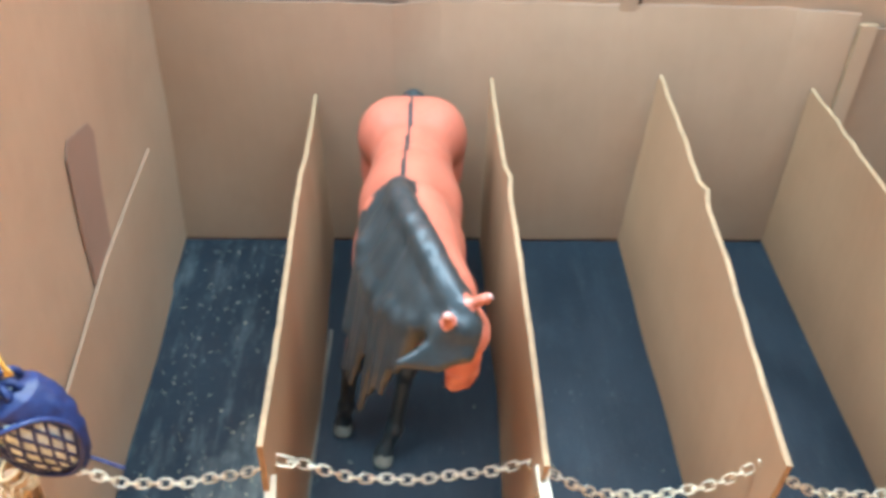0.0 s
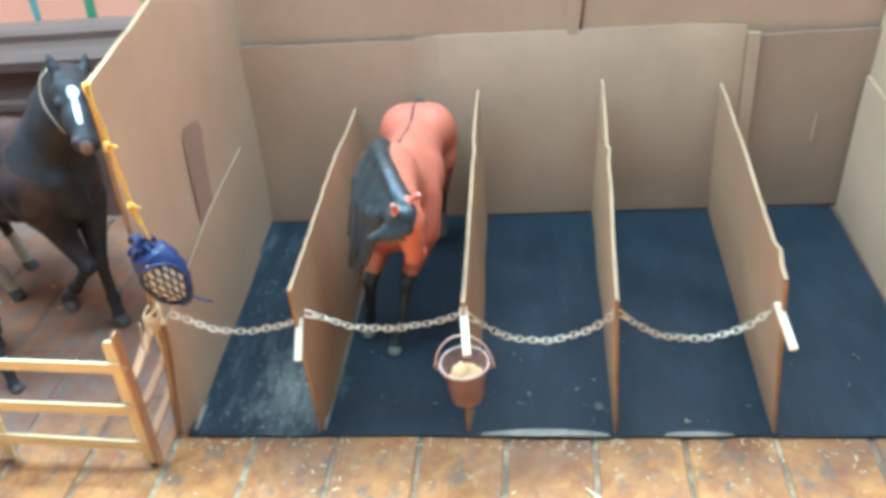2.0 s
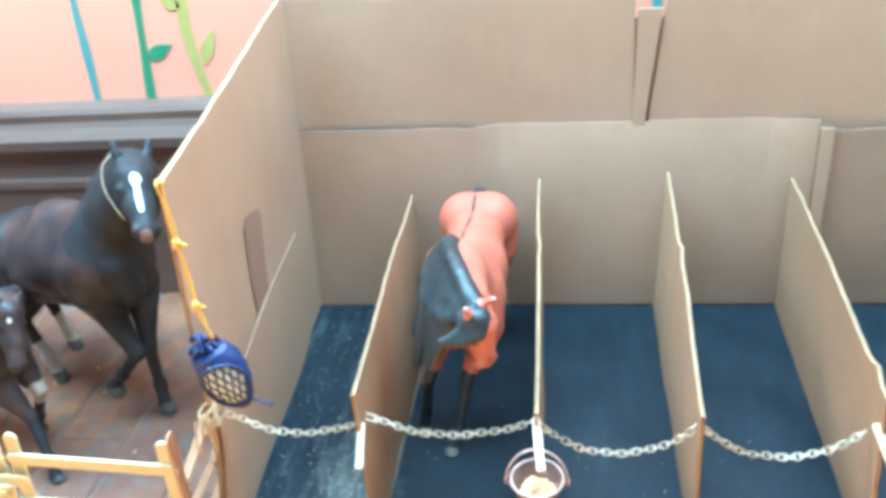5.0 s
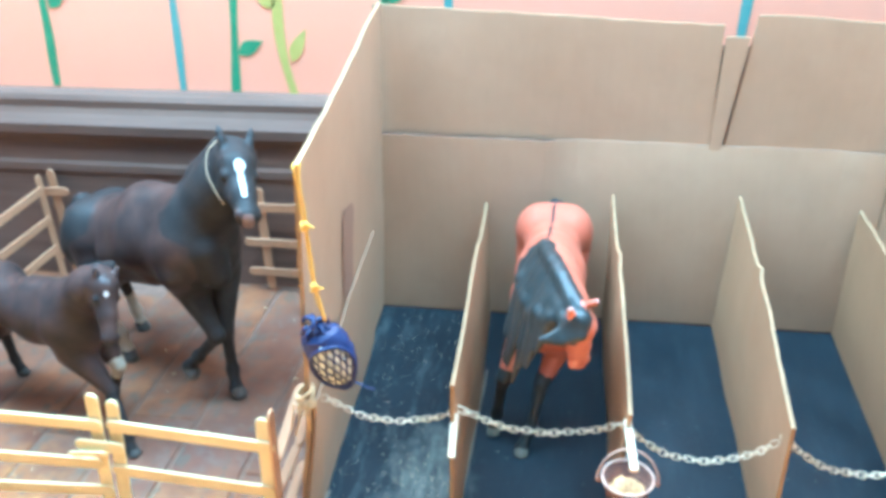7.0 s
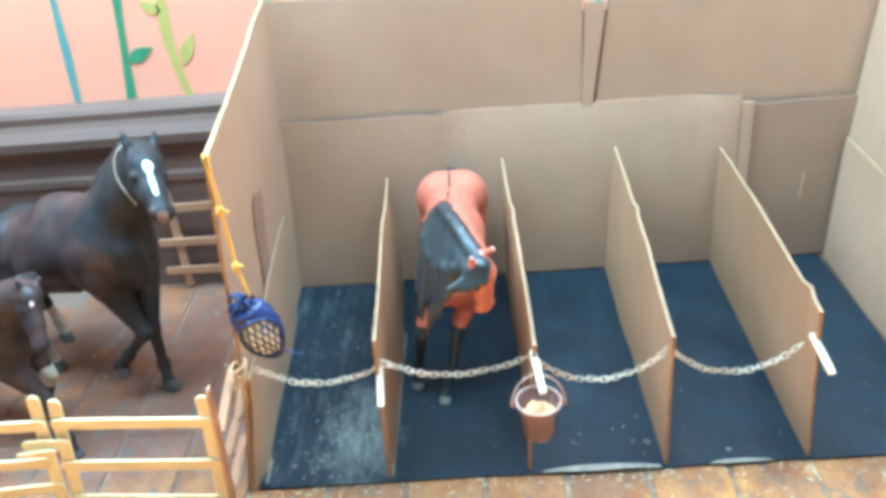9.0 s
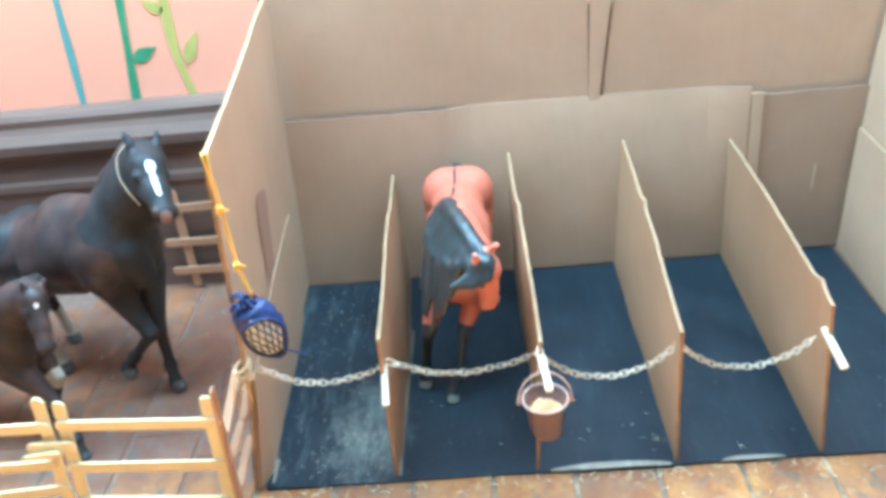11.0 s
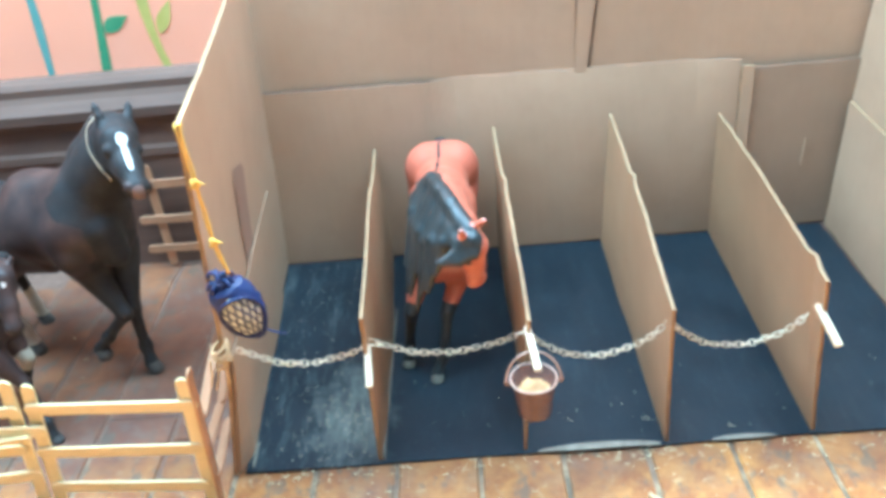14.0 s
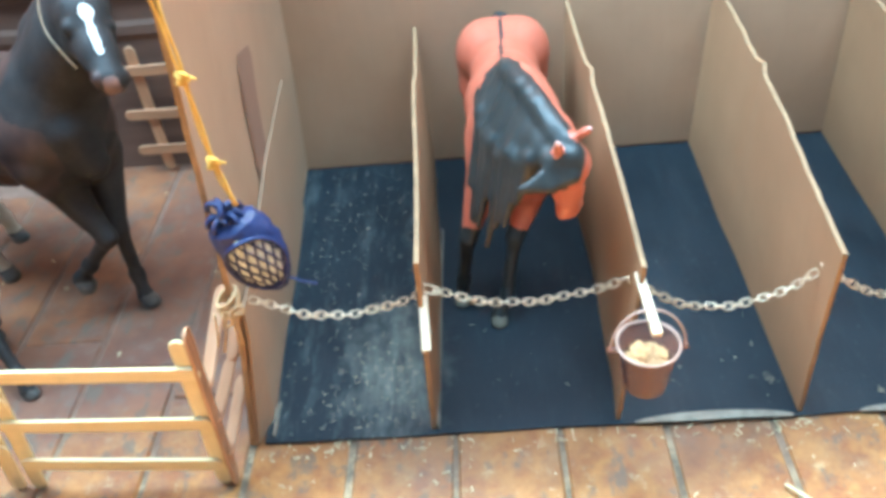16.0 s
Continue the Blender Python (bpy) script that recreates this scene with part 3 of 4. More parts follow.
bm = bmesh.new()
xs, ys = steps(-0.1085, 0.4665, 60), steps(-0.003, 0.3085, 20)
grid = [[bm.verts.new((x + (-0.0155 * y / 0.31 if i == 0 else 0), y + (wobble(x, 1, 0, 0.05, 0.0015) if j == 0 else 0), wobble(x, y, 0, 0.05, 0.0005))) for j, y in enumerate(ys)] for i, x in enumerate(xs)]
for a, b in zip(grid, grid[1:]):
    for k in range(len(ys) - 1):
        bm.faces.new((a[k], b[k], b[k + 1], a[k + 1]))
r = bmesh.ops.extrude_face_region(bm, geom=bm.faces[:])
for v in r["geom"]:
    if isinstance(v, bmesh.types.BMVert):
        v.co.z -= 0.0016
rubber = part("stall_mat", bm, MAT, None)
tagged(rubber, "thin black rubber mat with dust and straw crumbs", "floor mat")


def worn_edge(x0, x1, width):
    bm = bmesh.new()
    pts = steps(x0, x1, 18)
    lo, hi = [], []
    for x in pts:
        u = (x - x0) / (x1 - x0)
        lo.append(bm.verts.new((x, -0.0042 + wobble(x, 1, 0, 0.05, 0.0015), 0.0006)))
        hi.append(bm.verts.new((x, -0.0042 + width * (0.15 + math.sin(math.pi * u) ** 0.7) + wobble(x, 8, 0, 0.02, 0.0008), 0.0012)))
    for i in range(len(pts) - 1):
        bm.faces.new((lo[i], lo[i + 1], hi[i + 1], hi[i]))
    r = bmesh.ops.extrude_face_region(bm, geom=bm.faces[:])
    for v in r["geom"]:
        if isinstance(v, bmesh.types.BMVert):
            v.co.z += 0.0008
    part("worn_edge", bm, WORN, rubber, "scuffed whitish front edge")


worn_edge(0.126, 0.222, 0.0055)
worn_edge(0.262, 0.312, 0.0035)


# ---- chains ----
def link_mesh(length, width, wire):
    pts = []
    straight = (length - width) / 2
    for i in range(16):
        a = 2 * math.pi * i / 16
        pts.append((math.cos(a) * width / 2 + math.copysign(straight, math.cos(a)) * (abs(math.cos(a)) > 1e-6), math.sin(a) * width / 2, 0))
    return tube(pts, wire, 6, True)


LINK_LENGTH = 0.0068
first_link = None


def chain(a, b, low, clasp):
    """Links hung in a curve from a to b, with the lowest height low."""
    global first_link
    a, b = Vector(a), Vector(b)
    ob = thing("stall_chain", a, "thin bright steel chain hung across a stall front", "chain", "stall chains")
    sag = (a.z + b.z) / 2 - low
    path = [a.lerp(b, u) + Vector((0, wobble(u * 3, a.x, 0, 0.6, 0.002), -4 * sag * u * (1 - u))) for u in steps(0, 1, 200)]
    length = sum((q - p).length for p, q in zip(path, path[1:]))
    count = round(length / 0.0048)
    walked, spots, i = 0.0, [], 0
    for p, q in zip(path, path[1:]):
        walked += (q - p).length
        while i < count and walked >= (i + 0.5) * length / count:
            spots.append((p, (q - p).normalized()))
            i += 1
    for i, (p, d) in enumerate(spots):
        if first_link is None:
            probe = part("link", link_mesh(LINK_LENGTH, 0.0040, 0.00040), STEEL, None, smooth=True)
            first_link = probe.data
            lk = probe
        else:
            lk = new("link", first_link)
        lk.parent = ob
        turn = d.to_track_quat("X", "Z").to_matrix().to_4x4() @ Matrix.Rotation(radians(38 + 90 * (i % 2) + 14 * math.sin(i * 2.3 + a.x * 50)), 4, "X")
        lk.matrix_basis = Matrix.Translation(p - a) @ turn
    if clasp:
        c = part("clasp", link_mesh(0.0135, 0.0046, 0.0006), STEEL, ob, "long steel clasp link", True)
        d = (path[25] - path[0]).normalized()
        c.matrix_basis = Matrix.Translation(Vector((0.001, -0.001, 0.0005))) @ d.to_track_quat("X", "Z").to_matrix().to_4x4() @ Matrix.Rotation(0.5, 4, "X")


chain((-0.0915, 0.006, 0.1165), (0.0030, 0.014, 0.1065), 0.0960, False)
chain((0.0060, 0.014, 0.1085), (0.1180, 0.014, 0.1070), 0.0935, True)
chain((0.1230, 0.014, 0.1030), (0.2230, 0.014, 0.1020), 0.0800, True)
chain((0.2280, 0.014, 0.1040), (0.3290, 0.014, 0.1035), 0.0800, True)


# ---- the bucket on its peg ----
def bucket(at):
    ob = thing("feed_bucket", at, "small brown tinted plastic bucket hung on a peg", "bucket")
    rings = [(0.0128, 0.0), (0.0134, 0.0006), (0.0176, 0.0335), (0.0192, 0.0342), (0.0194, 0.0356), (0.0186, 0.0362), (0.0172, 0.0352), (0.0124, 0.0020), (0.0, 0.0018)]
    bm = bmesh.new()
    rows = [[bm.verts.new((r * math.cos(q), r * math.sin(q), z)) for q in [2 * math.pi * k / 40 for k in range(40)]] for r, z in rings[:-1]]
    for a, b in zip(rows, rows[1:]):
        for k in range(40):
            bm.faces.new((a[k], a[(k + 1) % 40], b[(k + 1) % 40], b[k]))
    bm.faces.new(rows[0][::-1])
    bm.faces.new(rows[-1])
    pail = part("pail", bm, BUCKET, ob, smooth=True)
    part("rim", tube([(0.0188 * math.cos(q), 0.0188 * math.sin(q), 0.0362) for q in steps(0, 2 * math.pi, 40)[:-1]], 0.0009, 6, True), HANDLE, pail, "pale pinkish rim", True)
    for side in (-1, 1):
        bm = box((0.0182, -0.0014, 0.0305), (0.0240, 0.0014, 0.0340), 0.0006) if side > 0 else box((-0.0240, -0.0014, 0.0305), (-0.0182, 0.0014, 0.0340), 0.0006)
        part("lug", bm, BUCKET, ob)
    arc = [(0.0225 * math.cos(q), 0.003 * math.sin(q), 0.031 + 0.0300 * math.sin(q)) for q in steps(0, math.pi, 20)]
    part("handle", tube(arc, 0.0008, 6), HANDLE, ob, "thin pinkish brown hoop handle", True)
    return ob


bucket((0.1225, -0.0300, 0.0685)).scale = (0.87, 0.87, 0.87)


def heap(name, at, radius, height, count, size, material, seed, label, category):
    """A small heap of flakes in one mesh."""
    rnd = random.Random(seed)
    bm = bmesh.new()
    n = 28
    mid = bm.verts.new((0, 0, height))
    prev = None
    for ring in (0.35, 0.7, 1.0):
        row = [bm.verts.new((radius * ring * math.cos(2 * math.pi * k / n), radius * ring * math.sin(2 * math.pi * k / n), height * (1 - ring ** 2) + rnd.uniform(-1, 1) * size * 0.25)) for k in range(n)]
        for k in range(n):
            if prev is None:
                bm.faces.new((mid, row[k], row[(k + 1) % n]))
            else:
                bm.faces.new((prev[k], row[k], row[(k + 1) % n], prev[(k + 1) % n]))
        prev = row
    foot = [bm.verts.new((v.co.x * 0.86, v.co.y * 0.86, -0.004)) for v in prev]
    for k in range(n):
        bm.faces.new((prev[k], foot[k], foot[(k + 1) % n], prev[(k + 1) % n]))
    bm.faces.new(foot[::-1])
    for _ in range(count):
        q, r = rnd.uniform(0, 2 * math.pi), radius * 0.92 * math.sqrt(rnd.random())
        m = Matrix.Translation((r * math.cos(q), r * math.sin(q), height * (1 - (r / radius) ** 2) + 0.0004)) @ Euler((rnd.uniform(-0.6, 0.6), rnd.uniform(-0.6, 0.6), rnd.uniform(0, 6))).to_matrix().to_4x4()
        w, l = size * rnd.uniform(0.3, 0.6), size * rnd.uniform(0.5, 1.0)
        vs = [bm.verts.new(m @ Vector(p)) for p in ((-l, -w, 0), (l, -w * 0.6, 0), (l * 0.8, w, 0), (-l * 0.7, w * 0.8, 0), (0, 0, size * 0.3))]
        bm.faces.new((vs[3], vs[2], vs[1], vs[0]))
        for k in range(4):
            bm.faces.new((vs[k], vs[(k + 1) % 4], vs[4]))
    ob = part(name, bm, material, None)
    ob.location = at
    return tagged(ob, label, category, kind="stuff")


heap("oat_feed", (0.1222, -0.0304, 0.0850), 0.0118, 0.0100, 110, 0.0036, FEED, 4, "pale beige oat flakes heaped in a bucket", "feed")


# ---- the hay net with its cord ----
def hay_net(at):
    ob = thing("hay_net", at, "dark blue hay bag with a net window of pale hay", "hay net")
    lean = Matrix.Rotation(radians(-20), 4, "Y")
    def shape(theta, u, grow=0.0):
        # u runs from the tied neck (0) to the bottom (1)
        r = (0.003 + 0.0102 * math.sin(math.pi * min(1.0, 0.12 + 0.88 * u)) ** 0.75) * (1 - 0.06 * math.cos(3 * theta + 5 * u)) + grow
        if u < 0.12:
            r = 0.0040 + grow
        return lean @ Vector((r * 1.08 * math.cos(theta), r * 0.9 * math.sin(theta), -0.051 * u))
    def crumple(u, k):
        return Vector([wobble(u * 9, k * 0.9, i, 1.0, 0.0012) for i in range(3)])
    bm = bmesh.new()
    rows = [[bm.verts.new(shape(2 * math.pi * k / 32, u, 0.0007) + crumple(u, k)) for k in range(32)] for u in steps(0.1, 0.985, 22)]
    for a, b in zip(rows, rows[1:]):
        for k in range(32):
            bm.faces.new((a[k], a[(k + 1) % 32], b[(k + 1) % 32], b[k]))
    bm.faces.new(rows[0][::-1])
    bm.faces.new(rows[-1])
    part("hay", bm, HAY, ob, "pale green-white hay", True)
    # the cloth leaves an open window on the front
    us = steps(0.06, 0.995, 30)
    def window(theta, u):
        return ((math.degrees(theta) + 76) / 60) ** 2 + ((u - 0.57) / 0.34) ** 2 < 1
    bm = bmesh.new()
    around = [-math.pi + 2 * math.pi * k / 48 for k in range(48)]
    rows = [[bm.verts.new(shape(q, u, 0.0016) + Vector([wobble(u * 12, 3 * math.cos(q), 3 * math.sin(q) + i, 1.0, 0.0010) for i in range(3)])) for q in around] for u in us]
    for i in range(len(us) - 1):
        for k in range(48):
            if not window(around[k] + math.pi / 48, (us[i] + us[i + 1]) / 2):
                bm.faces.new((rows[i][k], rows[i][(k + 1) % 48], rows[i + 1][(k + 1) % 48], rows[i + 1][k]))
    bm.faces.new(rows[-1])
    part("bag", bm, BLUE, ob, "dark blue crumpled cloth", True)
    hem = [shape(radians(-76 + 60 * math.cos(w)), 0.57 + 0.34 * math.sin(w), 0.0022) for w in steps(0, 2 * math.pi, 36)[:-1]]
    part("window_hem", tube(hem, 0.0011, 6, True), BLUE, ob, smooth=True)
    for way in (-1, 1):
        for k in range(9):
            start = radians(-76 + 20 * (k - 4))
            pts = [shape(start + way * 1.5 * (u - 0.57), u, 0.0010 + wobble(u * 5, k, way + 7, 1.0, 0.0005)) for u in steps(0.24, 0.92, 18) if window(start + way * 1.5 * (u - 0.57), u)]
            if len(pts) > 2:
                part("net_cord", tube(pts, 0.00064, 5), BLUE, ob, smooth=True)
    # gathered blue cloth at the neck, and a loose end
    rnd = random.Random(3)
    for k in range(9):
        q = 2 * math.pi * k / 9
        c = Vector((0.0050 * math.cos(q), 0.004 * math.sin(q), rnd.uniform(-0.007, 0.004)))
        loop = [c + Vector((0.0042 * math.cos(w) * math.cos(q), 0.0042 * math.cos(w) * math.sin(q), 0.0048 * math.sin(w))) for w in steps(0, 5.8, 12)]
        part("neck_gather", tube(loop, 0.0016, 6), BLUE, ob, smooth=True)
    part("loose_end", tube(sweep([(0.020, 0.002, -0.044), (0.030, 0.0, -0.047), (0.037, -0.003, -0.046)], 4), 0.0008, 5), BLUE, ob, smooth=True)
    # cord up to the corner of the wall
    top = Vector((-0.0855, -0.0085, 0.298)) - Vector(at)
    k1, k2 = Vector((-0.083, -0.0105, 0.262)) - Vector(at), Vector((-0.0805, -0.013, 0.220)) - Vector(at)
    for dx in (-0.0007, 0.0007):
        path = sweep([top + Vector((dx, 0.004, 0.001)), top + Vector((dx, 0, 0)), k1, k2, Vector((0.0070, 0, 0.004))], 8)
        part("cord", tube([p + Vector((dx, dx * math.sin(i), 0)) for i, p in enumerate(path)], 0.0008, 6), YELLOW, ob, "yellow yarn cord", True)
    for k in (k1, k2):
        knot = [k + Vector((0.0022 * math.sin(2 * w), 0.0014 * math.cos(3 * w) - 0.001, 0.0024 * math.sin(w))) for w in steps(0, 2 * math.pi, 20)[:-1]]
        part("knot", tube(knot, 0.0011, 6, True), YELLOW, ob, "yellow yarn knot", True)
        part("cord_tail", tube([k, k + Vector((0.004, -0.001, 0.000)), k + Vector((0.006, -0.001, -0.001))], 0.0006, 5), YELLOW, ob, smooth=True)


hay_net((-0.0825, -0.0150, 0.1920))


def raffia_tie():
    ob = thing("raffia_tie", (-0.100, -0.004, 0.120), "tan raffia strands wound round the wall edge", "raffia tie")
    rnd = random.Random(8)
    for k in range(7):
        z = 0.012 * (k / 6 - 0.5) + rnd.uniform(-0.002, 0.002)
        loop = [(0.0060 * math.cos(q) + rnd.uniform(-0.0006, 0.0006), 0.0058 * math.sin(q), z + 0.004 * math.cos(q + k)) for q in steps(0, 2 * math.pi, 18)[:-1]]
        part("winding", tube(loop, 0.0011, 5, True), RAFFIA, ob, smooth=True)
    for k in range(4):
        x = -0.006 + 0.004 * k
        pts = [(x, -0.0085, 0.004), (x + rnd.uniform(-0.004, 0.004), -0.0105, -0.008), (x + rnd.uniform(-0.007, 0.007), -0.010, -0.018 - rnd.uniform(0, 0.008))]
        part("loose_strand", tube(sweep(pts, 4), 0.0007, 5), RAFFIA, ob, smooth=True)


raffia_tie()


# ---- the stick fence ----
STICK_W, STICK_T = 0.0098, 0.0021


def stick_bm(length, width=STICK_W, thick=STICK_T):
    """A flat craft stick with round ends, along x from 0, flat side to y."""
    n, r = 7, width / 2
    outline = [(r - r * math.sin(a), r * math.cos(a)) for a in steps(0, math.pi, n)]
    outline += [(length - r + r * math.sin(a), -r * math.cos(a)) for a in steps(0, math.pi, n)]
    bm = bmesh.new()
    face = bm.faces.new([bm.verts.new((x, -thick / 2, z)) for x, z in outline])
    r = bmesh.ops.extrude_face_region(bm, geom=[face])
    for v in r["geom"]:
        if isinstance(v, bmesh.types.BMVert):
            v.co.y += thick
    bmesh.ops.recalc_face_normals(bm, faces=bm.faces)
    rim = [e for e in bm.edges if e.calc_face_angle(0) > 1.2]
    bmesh.ops.bevel(bm, geom=rim, offset=0.0004, segments=1, affect="EDGES")
    return bm


STICKS = {}
STICK_WOOD = [STICK]


def stick(name, a, b, parent, flat=(0, 1, 0), tilt=0.0):
    """A stick from a to b under parent, its flat side towards flat."""
    a, b = Vector(a), Vector(b)
    d = b - a
    key = (round(d.length, 4), STICK_WOOD[0].name)
    if key not in STICKS:
        ob = part(name, stick_bm(d.length), STICK_WOOD[0], parent)
        STICKS[key] = ob.data
    else:
        ob = new(name, STICKS[key])
        ob.parent = parent
    x = d.normalized()
    y = (Vector(flat) - x * x.dot(Vector(flat))).normalized()
    m = Matrix((x, y, x.cross(y))).transposed().to_4x4()
    ob.matrix_basis = Matrix.Translation(a - parent.location) @ m @ Matrix.Rotation(radians(tilt), 4, "X")
    return ob


def fence_panel(a, b, name, label, rails=(0.1050, 0.0600, 0.0225), post=0.128, posts=(0.0, 1.0), front=(0, -1, 0), over=0.0055, flat=None):
    """A panel of three rails on its posts between two spots of the floor. front: the side on which the rails are glued."""
    a, b = Vector((*a, 0.0)), Vector((*b, 0.0))
    ob = thing(name, (a + b) / 2, label, "fence" if "gate" not in name else "gate", "stick fence panels")
    d, f = (b - a).normalized(), Vector(front)
    rnd = random.Random(round(a.x * 1000))
    for u in posts:
        p = a.lerp(b, u)
        lean = d * rnd.uniform(-0.002, 0.002)
        stick("post", p, p + Vector((0, 0, post + rnd.uniform(-0.002, 0.002))) + lean, ob, front)
    for z in rails:
        e = rnd.uniform(-0.0015, 0.0015)
        off = f * (STICK_T + 0.0002)
        stick("rail", a - d * over + off + Vector((0, 0, z + e)), b + d * over + off + Vector((0, 0, z - e)), ob, flat or front)
    return ob


def stick_panel(name, label, posts, rails, flat=(0, -1, 0), rail_flat=None):
    """A panel from the ends of each stick: posts as (foot, top), rails as (end, end)."""
    spots = [Vector(p) for run in posts for p in run[:1]]
    base = sum(spots, Vector()) / len(spots)
    ob = thing(name, (base.x, base.y, 0.0), label, "gate" if "gate" in name else "fence", "stick fence panels")
    for a, b in posts:
        stick("post", a, b, ob, flat)
    for a, b in rails:
        stick("rail", a, b, ob, rail_flat or flat)
    return ob


stick_panel("fence_gate", "closed gate of pale craft sticks with three rails",
            [((-0.2480, -0.0265, -0.002), (-0.2330, -0.0290, 0.1265)), ((-0.1285, -0.0295, -0.002), (-0.1230, -0.0300, 0.1230))],
            [((-0.2405, -0.0313, 0.1055), (-0.1160, -0.0323, 0.0990)), ((-0.2460, -0.0303, 0.0625), (-0.1210, -0.0320, 0.0575)), ((-0.2485, -0.0293, 0.0260), (-0.1250, -0.0318, 0.0190))])
stick_panel("stick_fence", "pale craft stick fence panel with three rails",
            [((-0.3780, -0.0265, -0.002), (-0.3720, -0.0290, 0.1290)), ((-0.2610, -0.0265, -0.002), (-0.2475, -0.0290, 0.1310))],
            [((-0.3840, -0.0313, 0.1050), (-0.2440, -0.0313, 0.1045)), ((-0.3860, -0.0305, 0.0640), (-0.2520, -0.0305, 0.0670)), ((-0.3860, -0.0295, 0.0300), (-0.2500, -0.0295, 0.0400))])
latch = thing("gate_latch", (-0.250, -0.034, 0.083), "short craft stick latch across two gate posts", "latch")
stick("latch_bar", (-0.2670, -0.0340, 0.0880), (-0.2290, -0.0340, 0.0870), latch, (0, 1, 0))
stick("latch_bar", (-0.2720, -0.0365, 0.0800), (-0.2410, -0.0365, 0.0830), latch, (0, 1, 0.6))
STICK_WOOD[0] = HONEY_SHADE
stick_panel("stick_fence", "narrow honey-brown stick fence panel beside the stable wall",
            [((-0.1220, -0.0290, -0.002), (-0.1165, -0.0290, 0.1300))],
            [((-0.1190, -0.0280, 0.0810), (-0.1200, 0.0400, 0.0985)), ((-0.1200, -0.0310, 0.0550), (-0.1200, 0.0200, 0.0580)), ((-0.1175, 0.0130, 0.0610), (-0.1175, 0.0490, 0.0770)),
             ((-0.1200, -0.0310, 0.0255), (-0.1200, 0.0250, 0.0345))], (-1, 0, 0), (-0.46, -0.1, 0.88))
fence_panel((-0.2570, 0.3300), (-0.1450, 0.3300), "stick_fence", "shade-browned stick fence panel against the skirting", posts=(0.0, 0.9), over=0.024)
fence_panel((-0.5140, 0.3300), (-0.4890, 0.3300), "stick_fence", "narrow shade-browned stick fence panel against the skirting", posts=(0.6,), over=0.008, post=0.138, rails=(0.1120, 0.0310))
for y0, y1 in ((0.205, 0.322), (0.082, 0.199), (-0.024, 0.076)):
    fence_panel((-0.5120, y1), (-0.5120, y0), "stick_fence", "shade-browned stick fence panel along the yard side", front=(1, 0, 0), over=0.003, rails=(0.1150, 0.0800, 0.0440), post=0.134)
STICK_WOOD[0] = STICK
fence_panel((-0.4990, -0.0290), (-0.3820, -0.0290), "stick_fence", "pale craft stick fence panel with three rails")


# ---- the model horses ----
def field_net(field, lo, h):
    """Vertices and quads of the zero surface of a field on a grid."""
    s = field < 0
    nx, ny, nz = field.shape
    def cut(a, di, dj, dk):
        return a[di:nx - 1 + di, dj:ny - 1 + dj, dk:nz - 1 + dk]
    total = np.zeros((nx - 1, ny - 1, nz - 1, 3))
    hits = np.zeros((nx - 1, ny - 1, nz - 1))
    corner = [(i, j, k) for i in (0, 1) for j in (0, 1) for k in (0, 1)]
    for p in corner:
        for axis in range(3):
            if p[axis]:
                continue
            q = tuple(v + (n == axis) for n, v in enumerate(p))
            fa, fb = cut(field, *p), cut(field, *q)
            m = (fa < 0) != (fb < 0)
            u = np.where(m, fa / np.where(m, fa - fb, 1.0), 0.0)
            for n in range(3):
                total[..., n] += np.where(m, p[n] + (u if n == axis else 0.0), 0.0)
            hits += m
    used = hits > 0
    index = -np.ones(used.shape, int)
    index[used] = np.arange(used.sum())
    cells = np.argwhere(used)
    verts = lo + h * (cells + total[used] / hits[used][:, None])
    quads = []
    for axis in range(3):
        b, c = (axis + 1) % 3, (axis + 2) % 3
        lo_s, hi_s = [slice(1, -1)] * 3, [slice(1, -1)] * 3
        lo_s[axis], hi_s[axis] = slice(0, -1), slice(1, None)
        sa, sb = s[tuple(lo_s)], s[tuple(hi_s)]
        for e, flip in ((sa & ~sb, False), (~sa & sb, True)):
            spots = np.argwhere(e)
            base = spots.copy()
            base[:, b] += 1
            base[:, c] += 1
            ring = []
            for db, dc in ((-1, -1), (0, -1), (0, 0), (-1, 0)):
                q = base.copy()
                q[:, b] += db
                q[:, c] += dc
                ring.append(index[q[:, 0], q[:, 1], q[:, 2]])
            quad = np.stack(ring, 1)
            quads.append(quad[:, ::-1] if flip else quad)
    return verts, np.concatenate(quads)


